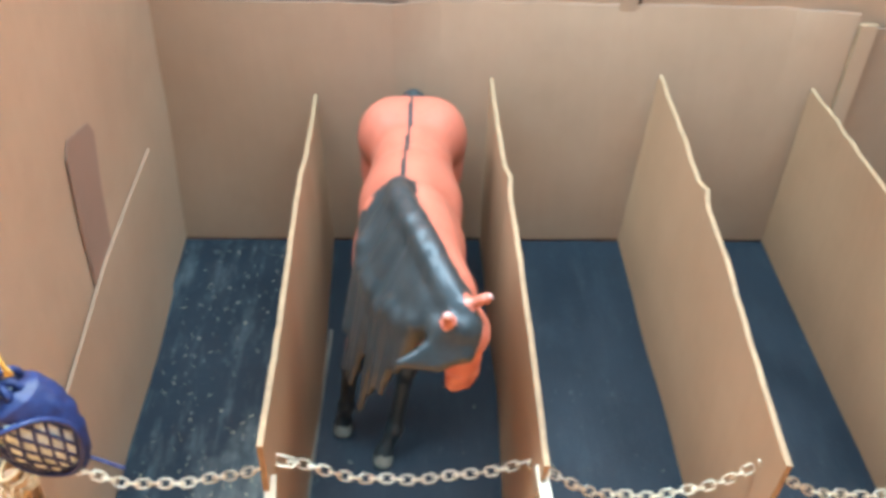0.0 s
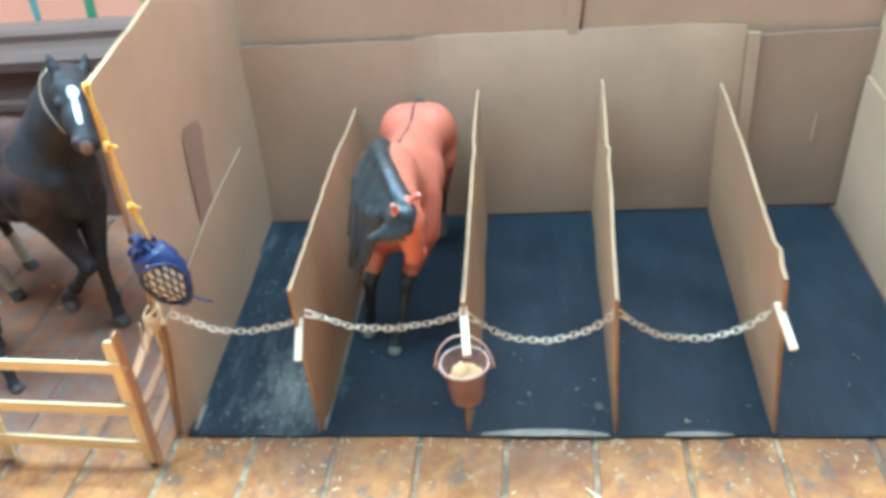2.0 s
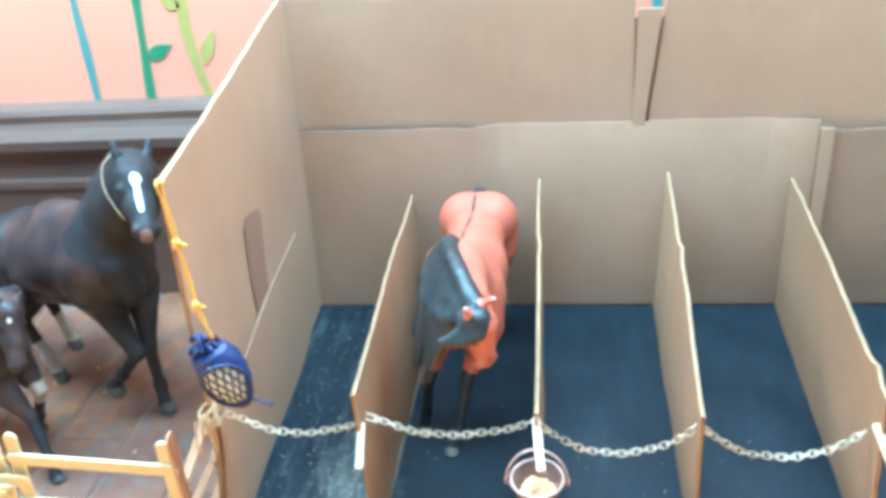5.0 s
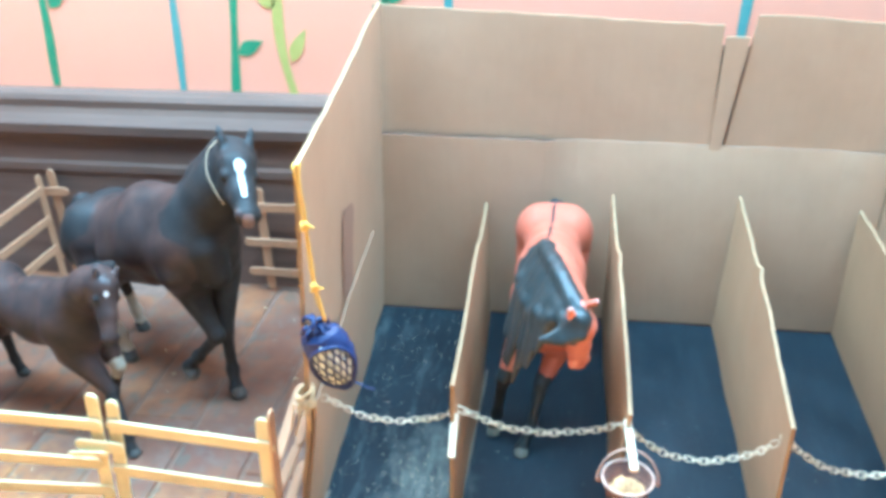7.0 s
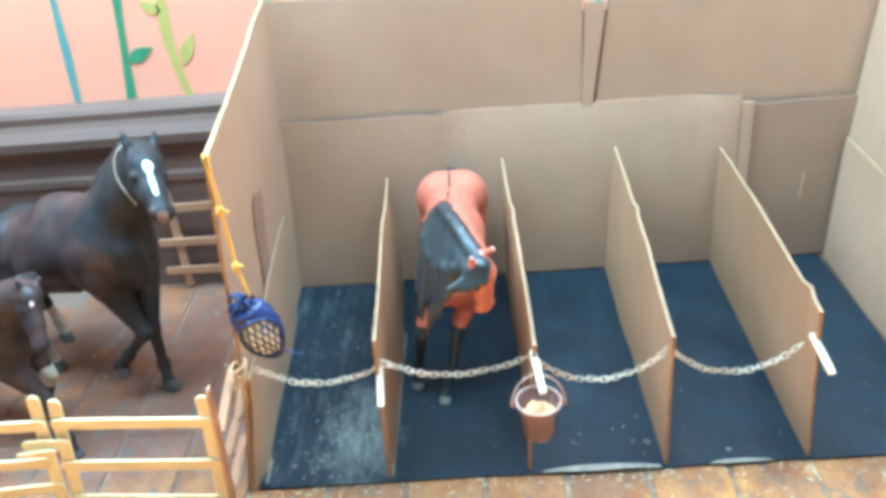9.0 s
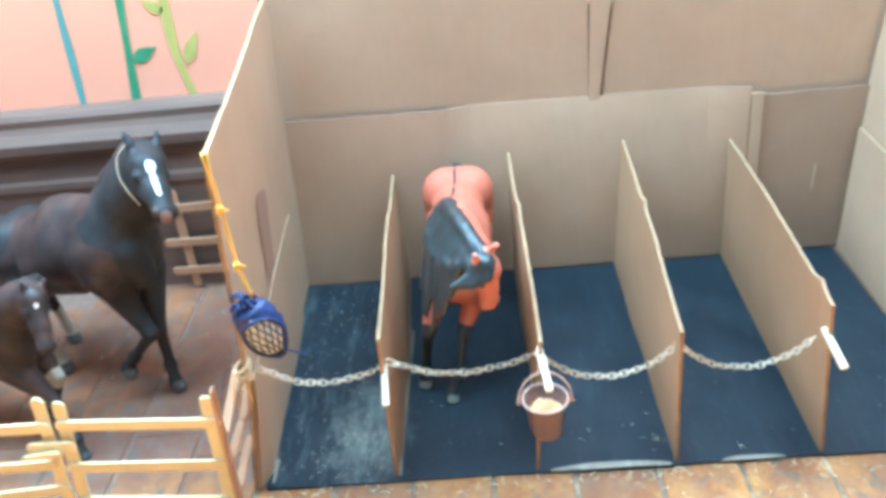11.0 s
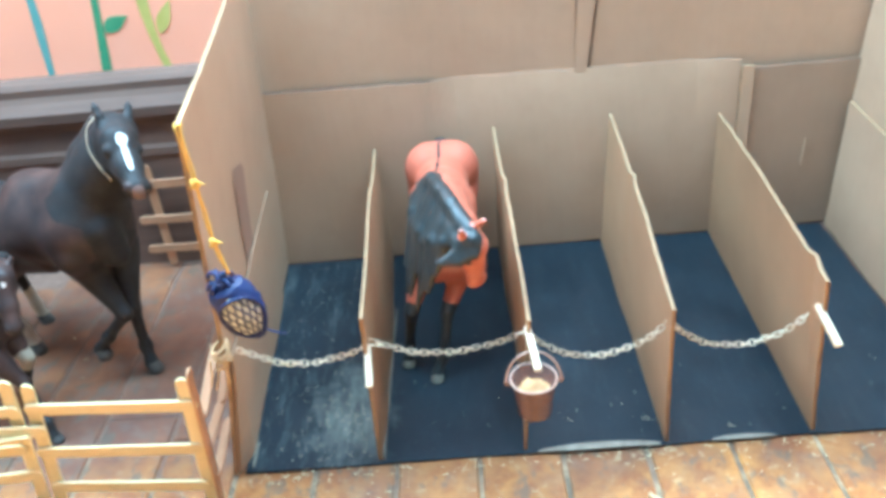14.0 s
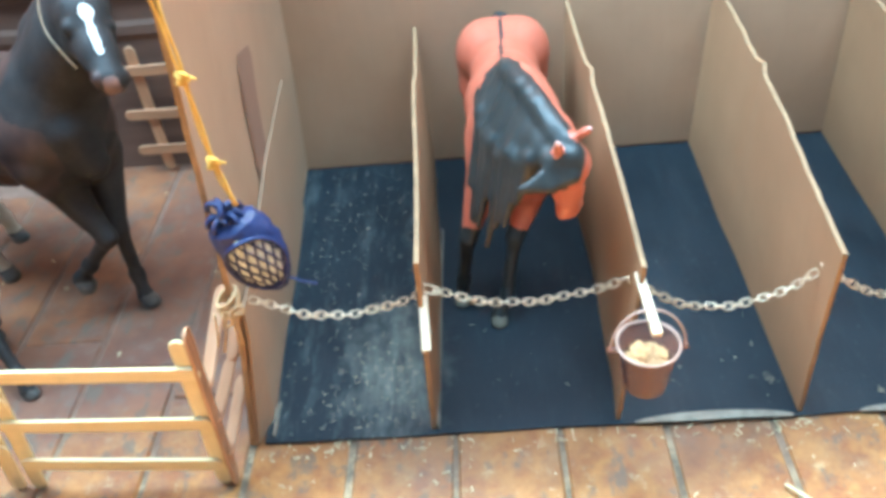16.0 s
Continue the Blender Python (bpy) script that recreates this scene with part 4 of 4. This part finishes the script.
def sculpt(name, rods, paint, mats, base, h=0.0014, marks=()):
    """One mesh blended from rods (a, ra, b, rb, blend, material), cut flat at the floor. paint: (a, b, radius, material)
    spots that override the rods' materials."""
    ends = np.array([[*r[0], *r[2]] for r in rods])
    pad = 0.012
    rmax = max(max(r[1], r[3]) for r in rods)
    lo = np.minimum(ends[:, :3].min(0), ends[:, 3:].min(0)) - rmax * 0.6 - pad
    hi = np.maximum(ends[:, :3].max(0), ends[:, 3:].max(0)) + rmax * 0.6 + pad
    lo[2] = base[2] - 4 * h
    size = np.ceil((hi - lo) / h).astype(int)
    field = np.full(size, 0.05)
    axes = [lo[i] + h * np.arange(size[i]) for i in range(3)]
    def dist(p, r):
        a, b = np.array(r[0]), np.array(r[2])
        d = b - a
        u = np.clip(((p - a) @ d) / max(d @ d, 1e-12), 0, 1)
        return np.linalg.norm(p - a - u[..., None] * d, axis=-1) - (r[1] + (r[3] - r[1]) * u)
    for r in rods:
        k = r[4]
        m = max(r[1], r[3]) + 2 * k + 3 * h
        i0 = np.maximum(np.floor((np.minimum(r[0], r[2]) - m - lo) / h).astype(int), 0)
        i1 = np.minimum(np.ceil((np.maximum(r[0], r[2]) + m - lo) / h).astype(int) + 1, size)
        box_ = tuple(slice(a, b) for a, b in zip(i0, i1))
        p = np.stack(np.meshgrid(*[axes[i][box_[i]] for i in range(3)], indexing="ij"), -1)
        d, f = dist(p, r), field[box_]
        w = np.clip(0.5 + 0.5 * (f - d) / k, 0, 1)
        field[box_] = f + (d - f) * w - k * w * (1 - w)
    zz = (base[2] - axes[2])[None, None, :]
    field = np.maximum(field, zz)
    verts, quads = field_net(field, lo, h)
    best, which = np.full(len(verts), 9.0), np.zeros(len(verts), int)
    for r in rods:
        d = dist(verts, r)
        near = d < best
        best[near], which[near] = d[near], r[5]
    for a, b, rad, m in paint:
        d = dist(verts, (a, rad, b, rad))
        which[d < 0] = m
    for test, m in marks:
        which[test(verts)] = m
    slots = np.sort(which[quads], axis=1)[:, 1]
    ob = mesh_object(name, verts - np.array(base), quads.tolist(), mats, None, "", slots.tolist(), True)
    ob.location = base
    return ob


def horse(name, at, yaw, s, legs, neck, head, mats, label, extra=(), paint=(), ears=0.020, h=0.0014, tail=True, leg_mats=(0, 1, 3), slim=1.0, stripe=None, face=None, big=1.0, lean=0.82, crown=0, hip=0.026, neck_mat=0, ear_mat=0, short=1.0, rump=0.0, belly=(0.0, 1.0), arm=0.021, head_mat=0, chest=1.0, ear_tips=None):
    """legs: four runs of local points from shoulder or hip to hoof (front left, front right, hind left, hind right); neck: two points; head: brow
    and muzzle. Local x runs forward, y to the horse's left. Materials: coat, points, white, hoof."""
    c, sn = math.cos(radians(yaw)), math.sin(radians(yaw))
    def w(p):
        return (at[0] + s * (c * p[0] - sn * p[1]), at[1] + s * (sn * p[0] + c * p[1]), at[2] + s * p[2])
    rods = []
    def rod(a, ra, b, rb, k=0.008, m=0):
        a, b = [(p[0] * (short if p[0] < 0 else 1.0), p[1], p[2] - (rump * min(1.0, max(0.0, -p[0] / 0.06)) if p[2] > 0.1 else 0.0)) for p in (a, b)]
        rods.append((w(a), s * ra, w(b), s * rb, s * k, m))
    up, fat = belly
    rod((-0.050, 0, 0.138 + up), 0.030 * fat, (0.010, 0, 0.133 + up), 0.036 * fat, 0.01)
    rod((0.010, 0, 0.133 + up), 0.036 * fat, (0.045, 0, 0.133 + up), 0.035 * fat, 0.01)
    rod((-0.070, 0.012 * slim, 0.146), 0.029 * slim, (-0.070, -0.012 * slim, 0.146), 0.029 * slim, 0.010, neck_mat)
    rod((-0.082, 0.014 * slim, 0.128), 0.026 * slim, (-0.082, -0.014 * slim, 0.128), 0.026 * slim, 0.012, neck_mat)
    rod((0.055, 0.010, 0.134), 0.030 * chest, (0.055, -0.010, 0.134), 0.030 * chest, 0.012)
    rod((0.072 * chest, 0.006, 0.124), 0.024 * chest, (0.072 * chest, -0.006, 0.124), 0.024 * chest, 0.012, neck_mat)
    rod((0.000, 0, 0.158), 0.015, (0.050, 0, 0.166), 0.016, 0.014)
    n1, n2 = neck
    poll = crown
    rod((0.058, 0, 0.148), 0.032 * chest, n1, 0.0225, 0.014, neck_mat)
    high = tuple(Vector(n1).lerp(Vector(n2), 0.35))
    rod(n1, 0.0225, high, 0.0204, 0.012, neck_mat)
    rod(high, 0.0204, n2, 0.0165, 0.008, neck_mat)
    brow, muzzle = Vector(head[0]), Vector(head[1])
    rod(n2, 0.0158 * big, tuple(brow), 0.0146 * big, 0.008, crown)
    mid = brow.lerp(muzzle, 0.55)
    rod(tuple(brow), 0.0138 * big, tuple(mid), 0.0110 * big, 0.006, head_mat)
    rod(tuple(mid), 0.0105 * big, tuple(muzzle), 0.0098 * big, 0.005, head_mat)
    along = (muzzle - brow).normalized()
    chin = (Vector(n1) - mid)
    chin = -Vector(face) if face else chin
    chin = (chin - along * chin.dot(along)).normalized()
    jaw = brow.lerp(muzzle, 0.22) + chin * 0.010
    rod(tuple(jaw), 0.0135 * big, tuple(brow.lerp(muzzle, 0.6) + chin * 0.004), 0.0085 * big, 0.006, head_mat)
    side = along.cross(chin).normalized()
    crown = brow.lerp(Vector(n2), 0.45) - chin * 0.006 - along * 0.004
    for q in (-1, 1):
        root = crown + side * 0.0085 * q
        tip = root - along * ears * 0.75 - chin * ears * 0.35 + side * 0.004 * q
        if ear_tips:
            tip = Vector(ear_tips[(q + 1) // 2])
            root = tip + Vector((-0.009, 0.002, -0.017) if q < 0 else (-0.002, -0.0090, -0.0060))
        thick = big * big * (0.82 if ear_tips else 1.0)
        rod(tuple(root), 0.0046 * thick, tuple(root.lerp(tip, 0.5)), 0.0042 * thick, 0.003, poll)
        rod(tuple(root.lerp(tip, 0.5)), 0.0042 * thick, tuple(root.lerp(tip, 0.8)), 0.0028 * big, 0.002, poll)
        rod(tuple(root.lerp(tip, 0.8)), 0.0028 * big, tuple(tip), 0.0012, 0.002, ear_mat)
        eye = brow.lerp(muzzle, 0.22) + side * 0.0118 * big * q - chin * 0.002
        rod(tuple(eye), 0.0042, tuple(eye), 0.0042, 0.003, 1)
        nostril = muzzle + side * 0.0062 * q - chin * 0.0015
        rod(tuple(nostril), 0.0040, tuple(nostril), 0.0040, 0.003)
    for i, leg in enumerate(legs):
        r = (arm, 0.0088, 0.0062, 0.0088) if i < 2 else (hip, 0.0098, 0.0066, 0.0090)
        a, b, cc, d = leg
        rod(a, r[0], b, r[1] * lean, 0.010, leg_mats[0])
        rod(b, 0.0082 * lean, cc, r[2] * lean, 0.005, leg_mats[1])
        rod(cc, 0.0072 * lean, cc, 0.0072 * lean, 0.004, leg_mats[1])
        rod(cc, r[2] * lean, d, 0.0078 * lean, 0.004, leg_mats[1])
        rod(d, 0.0078 * lean, (d[0] + 0.003, d[1], d[2] - 0.005), 0.0098 * lean, 0.003, leg_mats[2])
    if tail:
        rod((-0.100, 0, 0.158), 0.009, (-0.118, 0.002, 0.140), 0.011, 0.006, 1)
        rod((-0.118, 0.002, 0.140), 0.011, (-0.122, 0.006, 0.060), 0.006, 0.006, 1)
    for a, ra, b, rb, k, m in extra:
        rod(a, ra, b, rb, k, m)
    spots = [(w(a), w(b), s * r, m) for a, b, r, m in paint]
    def on_back(v):
        d = v - np.array(at)
        x, y, z = (c * d[:, 0] + sn * d[:, 1]) / s, (c * d[:, 1] - sn * d[:, 0]) / s, d[:, 2] / s
        return (np.abs(y + 0.04 * np.maximum(x + 0.08, 0)) < stripe) & (x > -0.105) & (x < 0.08) & (z > 0.155)
    ob = sculpt(name, rods, spots, mats, at, h, [(on_back, 1)] if stripe else ())
    return tagged(ob, label, "model horse", "model horses")


def mane(crest, ends, radius, m=1, k=0.003, bulge=1.0):
    """Locks of hair from points of the crest down to their ends, as rods."""
    out = []
    for a, b in zip(crest, ends):
        a, b = Vector(a), Vector(b)
        mid = a.lerp(b, 0.4) + bulge * Vector((0, (b.y - a.y) * 0.28, (a.z - b.z) * 0.10))
        out.append((tuple(a), radius, tuple(mid), radius * 0.95, k, m))
        out.append((tuple(mid), radius * 0.95, tuple(b), radius * 0.24, k, m))
    return out


def hair(roots, tips, count, radius, thin, k=0.005, uneven=0.0, bulge=1.0):
    """Many locks between runs of roots and tips, their ends uneven."""
    r, t = sweep(roots, 8), sweep(tips, 8)
    pick = lambda run, u: run[min(len(run) - 1, round(u * (len(run) - 1)))]
    us = steps(0, 1, count - 1)
    return sum([mane([pick(r, u)], [pick(t, u) + Vector((0, 0, uneven * math.sin(u * 31.0)))], radius * lerp(thin, 1.0, min(1.0, 4 * u)), 1, k, bulge) for u in us], [])


# bay horse standing in the second stall, its mane over the right of the neck
bay_extra = hair([(0.060, -0.004, 0.188), (0.090, -0.004, 0.211), (0.120, -0.002, 0.224), (0.150, 0.008, 0.223), (0.176, 0.020, 0.214)],
                 [(0.068, -0.008, 0.182), (0.102, -0.016, 0.194), (0.130, -0.028, 0.172), (0.151, -0.032, 0.150), (0.166, -0.029, 0.140), (0.181, -0.019, 0.144), (0.187, -0.004, 0.176)], 14, 0.0070, 0.34, 0.0034, 0.007, 0.5)
crest = sweep([(0.056, -0.002, 0.184), (0.090, -0.003, 0.212), (0.120, -0.002, 0.226), (0.150, 0.009, 0.226), (0.175, 0.020, 0.217), (0.187, 0.027, 0.209)], 3)
bay_extra += [(tuple(p), lerp(0.002, 0.0048, min(1, i / 8)), tuple(q), lerp(0.002, 0.0048, min(1, (i + 1) / 8)), 0.005, 1) for i, (p, q) in enumerate(zip(crest, crest[1:]))]
bay_extra += hair([(0.075, -0.004, 0.196), (0.122, -0.002, 0.214), (0.168, 0.015, 0.206)], [(0.095, -0.012, 0.186), (0.130, -0.022, 0.164), (0.156, -0.014, 0.164)], 9, 0.0085, 0.5, 0.005, 0.0, 0.3)
# the breast stands out under the neck
bay_extra += [((0.072, 0.011, 0.113), 0.0185, (0.072, -0.014, 0.113), 0.0185, 0.008, 0), ((0.066, 0.012, 0.126), 0.0190, (0.066, -0.015, 0.126), 0.0190, 0.008, 0)]
bay_extra += [((0.178, 0.022, 0.210), 0.0085, (0.191, 0.0265, 0.2065), 0.0068, 0.004, 1), ((0.174, 0.014, 0.206), 0.0085, (0.189, 0.0175, 0.203), 0.0062, 0.004, 1), ((0.189, 0.0175, 0.203), 0.0062, (0.192, 0.0265, 0.205), 0.0066, 0.004, 1)]
for k in range(9):
    u = k / 8 - 0.5
    wide = Vector((0.0080, 0.0088, -0.0088)) * u
    run = [Vector((0.1880, 0.0285, 0.2115)) + wide * 0.7, Vector((0.1960, 0.0245, 0.2025)) + wide, Vector((0.1985, 0.0130, 0.1955)) + wide * 0.7, Vector((0.1995, -0.0020 + 0.004 * abs(u), 0.1925 - 0.003 * u))]
    for p, q, r0, r1 in zip(run, run[1:], (0.0030, 0.0027, 0.0020), (0.0027, 0.0020, 0.0008)):
        bay_extra.append((tuple(p), r0, tuple(q), r1, 0.0022, 1))
horse("model_horse", (0.0625, 0.192, 0.0), -90, 0.90,
      [[(0.062, 0.018, 0.108), (0.086, -0.002, 0.066), (0.100, -0.010, 0.022), (0.108, -0.018, 0.006)],
       [(0.060, -0.022, 0.108), (0.082, -0.038, 0.064), (0.080, -0.044, 0.022), (0.082, -0.047, 0.006)],
       [(-0.070, 0.018, 0.112), (-0.098, 0.016, 0.062), (-0.096, 0.011, 0.024), (-0.093, 0.010, 0.006)],
       [(-0.070, -0.020, 0.112), (-0.090, -0.022, 0.062), (-0.080, -0.024, 0.020), (-0.074, -0.024, 0.006)]],
      [(0.106, 0.000, 0.196), (0.164, 0.017, 0.203)], [(0.186, 0.0275, 0.199), (0.1790, 0.0275, 0.1630)],
      [RED, BLACK, WHITE, SOCK, PINK], "glossy red bay model horse with black mane standing in a stall", bay_extra,
      [((0.0850, -0.0010, 0.0670), (0.088, -0.003, 0.056), 0.0105, 1), ((0.0810, -0.0370, 0.0670), (0.082, -0.038, 0.056), 0.0105, 1), ((-0.095, 0.0105, 0.020), (-0.093, 0.010, 0.006), 0.0120, 3)], leg_mats=(0, 1, 3), slim=0.97, stripe=0.0021, face=(0.75, 0.60, 0.2), big=0.78, lean=0.7, hip=0.019, belly=(0.006, 0.89), chest=0.80, ear_mat=4, arm=0.0145, ear_tips=[(0.198, 0.0194, 0.221), (0.187, 0.0390, 0.2215)])

# dark bay horse with a white blaze in the yard
dark_extra = hair([(0.0515, 0.004, 0.168), (0.069, 0.0107, 0.186), (0.081, 0.0144, 0.203), (0.0886, 0.0165, 0.216)], [(0.050, 0.0313, 0.146), (0.0675, 0.0368, 0.158), (0.0757, 0.0359, 0.176), (0.0866, 0.0304, 0.202)], 9, 0.0075, 0.6)
dark_extra += mane([(0.097, 0.0136, 0.218), (0.1016, 0.0102, 0.217)], [(0.1125, 0.0010, 0.210), (0.1110, -0.0030, 0.211)], 0.0036)
dark_extra += [((0.044, 0.004, 0.168), 0.0080, (0.062, 0.010, 0.193), 0.0085, 0.007, 1), ((0.062, 0.010, 0.193), 0.0085, (0.082, 0.015, 0.216), 0.0075, 0.006, 1)]
# shoulder blade, breast, ribs and haunch stand out under the coat
dark_extra += [((0.038, -0.016, 0.154), 0.007, (0.056, -0.025, 0.120), 0.012, 0.007, 0), ((0.056, -0.025, 0.120), 0.012, (0.055, -0.022, 0.106), 0.008, 0.006, 0), ((0.078, -0.010, 0.140), 0.013, (0.083, -0.008, 0.118), 0.011, 0.005, 1),
               ((0.010, -0.024, 0.128), 0.013, (-0.025, -0.023, 0.124), 0.013, 0.008, 0), ((-0.060, -0.019, 0.138), 0.019, (-0.056, -0.022, 0.104), 0.014, 0.007, 0), ((0.020, -0.018, 0.106), 0.010, (-0.040, -0.014, 0.106), 0.010, 0.007, 0)]
horse("model_horse", (-0.305, 0.186, -0.002), -24, 1.12,
      [[(0.0592, 0.0185, 0.1045), (0.0725, -0.0010, 0.0585), (0.0745, -0.0030, 0.0214), (0.0805, -0.0080, 0.0071)],
       [(0.0481, -0.0137, 0.1089), (0.0815, -0.0178, 0.0660), (0.0600, -0.0229, 0.0420), (0.0500, -0.0273, 0.0300)],
       [(-0.0624, 0.0160, 0.112), (-0.0885, 0.0118, 0.062), (-0.084, 0.0165, 0.022), (-0.0824, 0.0177, 0.006)],
       [(-0.0517, -0.0200, 0.112), (-0.0656, -0.0254, 0.062), (-0.0516, -0.0224, 0.026), (-0.0465, -0.0212, 0.008)]],
      [(0.0788, 0.0120, 0.182), (0.0937, 0.0162, 0.208)], [(0.1061, 0.0068, 0.208), (0.1354, -0.0153, 0.185)],
      [BAY, DULL_BLACK, WHITE, HOOF, MUZZLE, CREAM], "dark bay model horse with a white blaze, standing in the yard", dark_extra,
      [((0.1195, -0.0005, 0.2175), (0.1203, -0.0013, 0.2162), 0.0058, 2), ((0.1210, -0.0020, 0.2148), (0.1250, -0.0060, 0.2100), 0.0044, 2), ((0.1250, -0.0060, 0.2090), (0.1325, -0.0125, 0.2005), 0.0028, 2), ((0.1424, -0.0214, 0.186), (0.1412, -0.0205, 0.182), 0.0050, 4),
       ((-0.0746, 0.0178, 0.032), (-0.0729, 0.018, 0.018), 0.011, 5), ((-0.0472, -0.0228, 0.032), (-0.0422, -0.0211, 0.020), 0.011, 5)], leg_mats=(1, 1, 3), ears=0.024, big=0.86, crown=1, neck_mat=1, short=0.88, rump=0.021, slim=0.90, h=0.0012, head_mat=1, ear_mat=1, chest=0.84, arm=0.0145, hip=0.021, lean=0.66)

halter = thing("halter", (-0.211, 0.140, 0.225), "thin gold cord halter on the dark horse's head", "halter")
part("cheek_cord", tube(sweep([(0.004, 0.006, 0.028), (-0.003, 0.001, 0.020), (-0.0045, -0.003, 0.004), (0.001, -0.006, -0.010), (0.008, -0.008, -0.022)], 6), 0.0006, 6), GOLD, halter, smooth=True)

# dark foal beside it
foal_extra = mane([(0.062, 0, 0.178), (0.080, 0, 0.190), (0.096, 0, 0.202), (0.110, 0, 0.210)], [(0.066, 0.020, 0.158), (0.084, 0.022, 0.170), (0.100, 0.022, 0.182), (0.114, 0.020, 0.192)], 0.007)
horse("model_foal", (-0.384, 0.112, -0.002), -14, 0.77,
      [[(0.060, 0.018, 0.105), (0.086, 0.014, 0.066), (0.070, 0.012, 0.026), (0.060, 0.012, 0.010)],
       [(0.062, -0.018, 0.105), (0.106, -0.022, 0.062), (0.136, -0.040, 0.022), (0.142, -0.046, 0.006)],
       [(-0.070, 0.020, 0.112), (-0.108, 0.022, 0.064), (-0.104, 0.022, 0.022), (-0.098, 0.022, 0.006)],
       [(-0.070, -0.020, 0.112), (-0.112, -0.020, 0.064), (-0.120, -0.020, 0.022), (-0.114, -0.020, 0.006)]],
      [(0.094, -0.002, 0.184), (0.116, -0.006, 0.198)], [(0.126, -0.012, 0.196), (0.143, -0.036, 0.152)],
      [BAY, DULL_BLACK, WHITE, HOOF, MUZZLE, CREAM], "small dark bay model foal with a white dot on its head", foal_extra,
      [((0.1390, -0.0235, 0.1970), (0.1390, -0.0235, 0.1970), 0.0042, 2), ((0.086, 0.013, 0.070), (0.084, 0.013, 0.060), 0.011, 5)], leg_mats=(0, 1, 3), ears=0.018, big=0.88)


# ---- crumbs ----
def crumbs(name, boxes, size, material, seed, label):
    rnd = random.Random(seed)
    bm = bmesh.new()
    for x0, x1, y0, y1, z, n in boxes:
        for _ in range(n):
            m = Matrix.Translation((rnd.uniform(x0, x1), rnd.uniform(y0, y1), z)) @ Matrix.Rotation(rnd.uniform(0, 6.3), 4, "Z")
            l, w, t = size * rnd.uniform(0.3, 1.0) ** 2 * 2.0, size * rnd.uniform(0.12, 0.38), size * 0.25
            vs = [bm.verts.new(m @ Vector(p)) for p in ((-l, -w, 0), (l, -w * 0.5, 0), (l * 0.7, w, 0), (-l * 0.8, w * 0.7, 0), (0, 0, t))]
            for k in range(4):
                bm.faces.new((vs[k], vs[(k + 1) % 4], vs[4]))
            bm.faces.new((vs[3], vs[2], vs[1], vs[0]))
    tagged(part(name, bm, material, None), label, "crumbs", kind="stuff")


crumbs("straw_crumbs", [(-0.105, -0.006, 0.002, 0.30, 0.0006, 240), (-0.07, -0.004, 0.004, 0.07, 0.0006, 110), (0.008, 0.11, 0.005, 0.2, 0.0006, 14),
                        (0.13, 0.22, 0.003, 0.09, 0.0006, 14), (0.205, 0.222, 0.012, 0.035, 0.0006, 14), (0.235, 0.33, 0.005, 0.12, 0.0006, 9), (0.276, 0.284, 0.010, 0.016, 0.0006, 6), (0.345, 0.45, 0.01, 0.2, 0.0006, 14)],
       0.0009, CRUMB, 5, "pale straw crumbs scattered on a black mat")
crumbs("straw_crumbs", [(-0.12, 0.40, -0.016, -0.004, -0.0018, 170), (-0.12, 0.40, -0.06, -0.016, -0.0018, 60), (-0.5, -0.13, -0.02, 0.3, -0.0018, 30), (-0.303, -0.299, 0.164, 0.168, -0.0018, 5), (-0.180, -0.176, 0.170, 0.176, -0.0018, 5)], 0.0016, CRUMB, 6, "pale straw crumbs scattered on brick")


straw = part("straw", tube(sweep([(0.202, -0.052, 0.0002), (0.209, -0.060, 0.0012), (0.216, -0.068, 0.0006), (0.224, -0.0735, 0.0)], 4), [0.0006] + [0.0011] * 11 + [0.0007], 6), CRUMB, None, smooth=True)
tagged(straw, "single pale straw lying on the brick floor", "straw")


# ---- the brick floor ----
tagged(part("floor", box((-1.7, -1.7, -0.03), (1.7, 0.365, -0.0036)), MORTAR, None), "worn clay brick floor with pale mortar joints", "floor", kind="structure")
floor = bpy.data.objects["floor"]
PITCH, LONG, GAP = 0.0656, 0.262, 0.0029
brick_bm = box((-PITCH / 2 + GAP / 2, -LONG / 2 + 0.0005, -0.020), (PITCH / 2 - GAP / 2, LONG / 2 - 0.0005, -0.0022), 0.0016, 1)
brick_me = bpy.data.meshes.new("brick")
brick_bm.to_mesh(brick_me)
brick_bm.free()
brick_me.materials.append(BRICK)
far = bmesh.new()
for i in range(-25, 25):
    x = 0.0467 + i * PITCH
    if not -1.64 < x < 1.64:
        continue
    slip = 0.03 * math.sin(i * 4.7)
    for j in range(-9, 4):
        y = -0.060 + j * LONG + slip
        if not -1.55 < y < 0.24:
            continue
        if -0.75 < x < 0.75 and y > -0.45:
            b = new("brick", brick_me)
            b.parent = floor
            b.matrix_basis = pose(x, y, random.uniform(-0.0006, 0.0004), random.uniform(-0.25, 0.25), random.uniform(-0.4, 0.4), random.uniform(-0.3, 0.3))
        else:
            n0 = len(far.verts)
            far.from_mesh(brick_me)
            far.verts.ensure_lookup_table()
            for v in far.verts[n0:]:
                v.co += Vector((x, y, 0))
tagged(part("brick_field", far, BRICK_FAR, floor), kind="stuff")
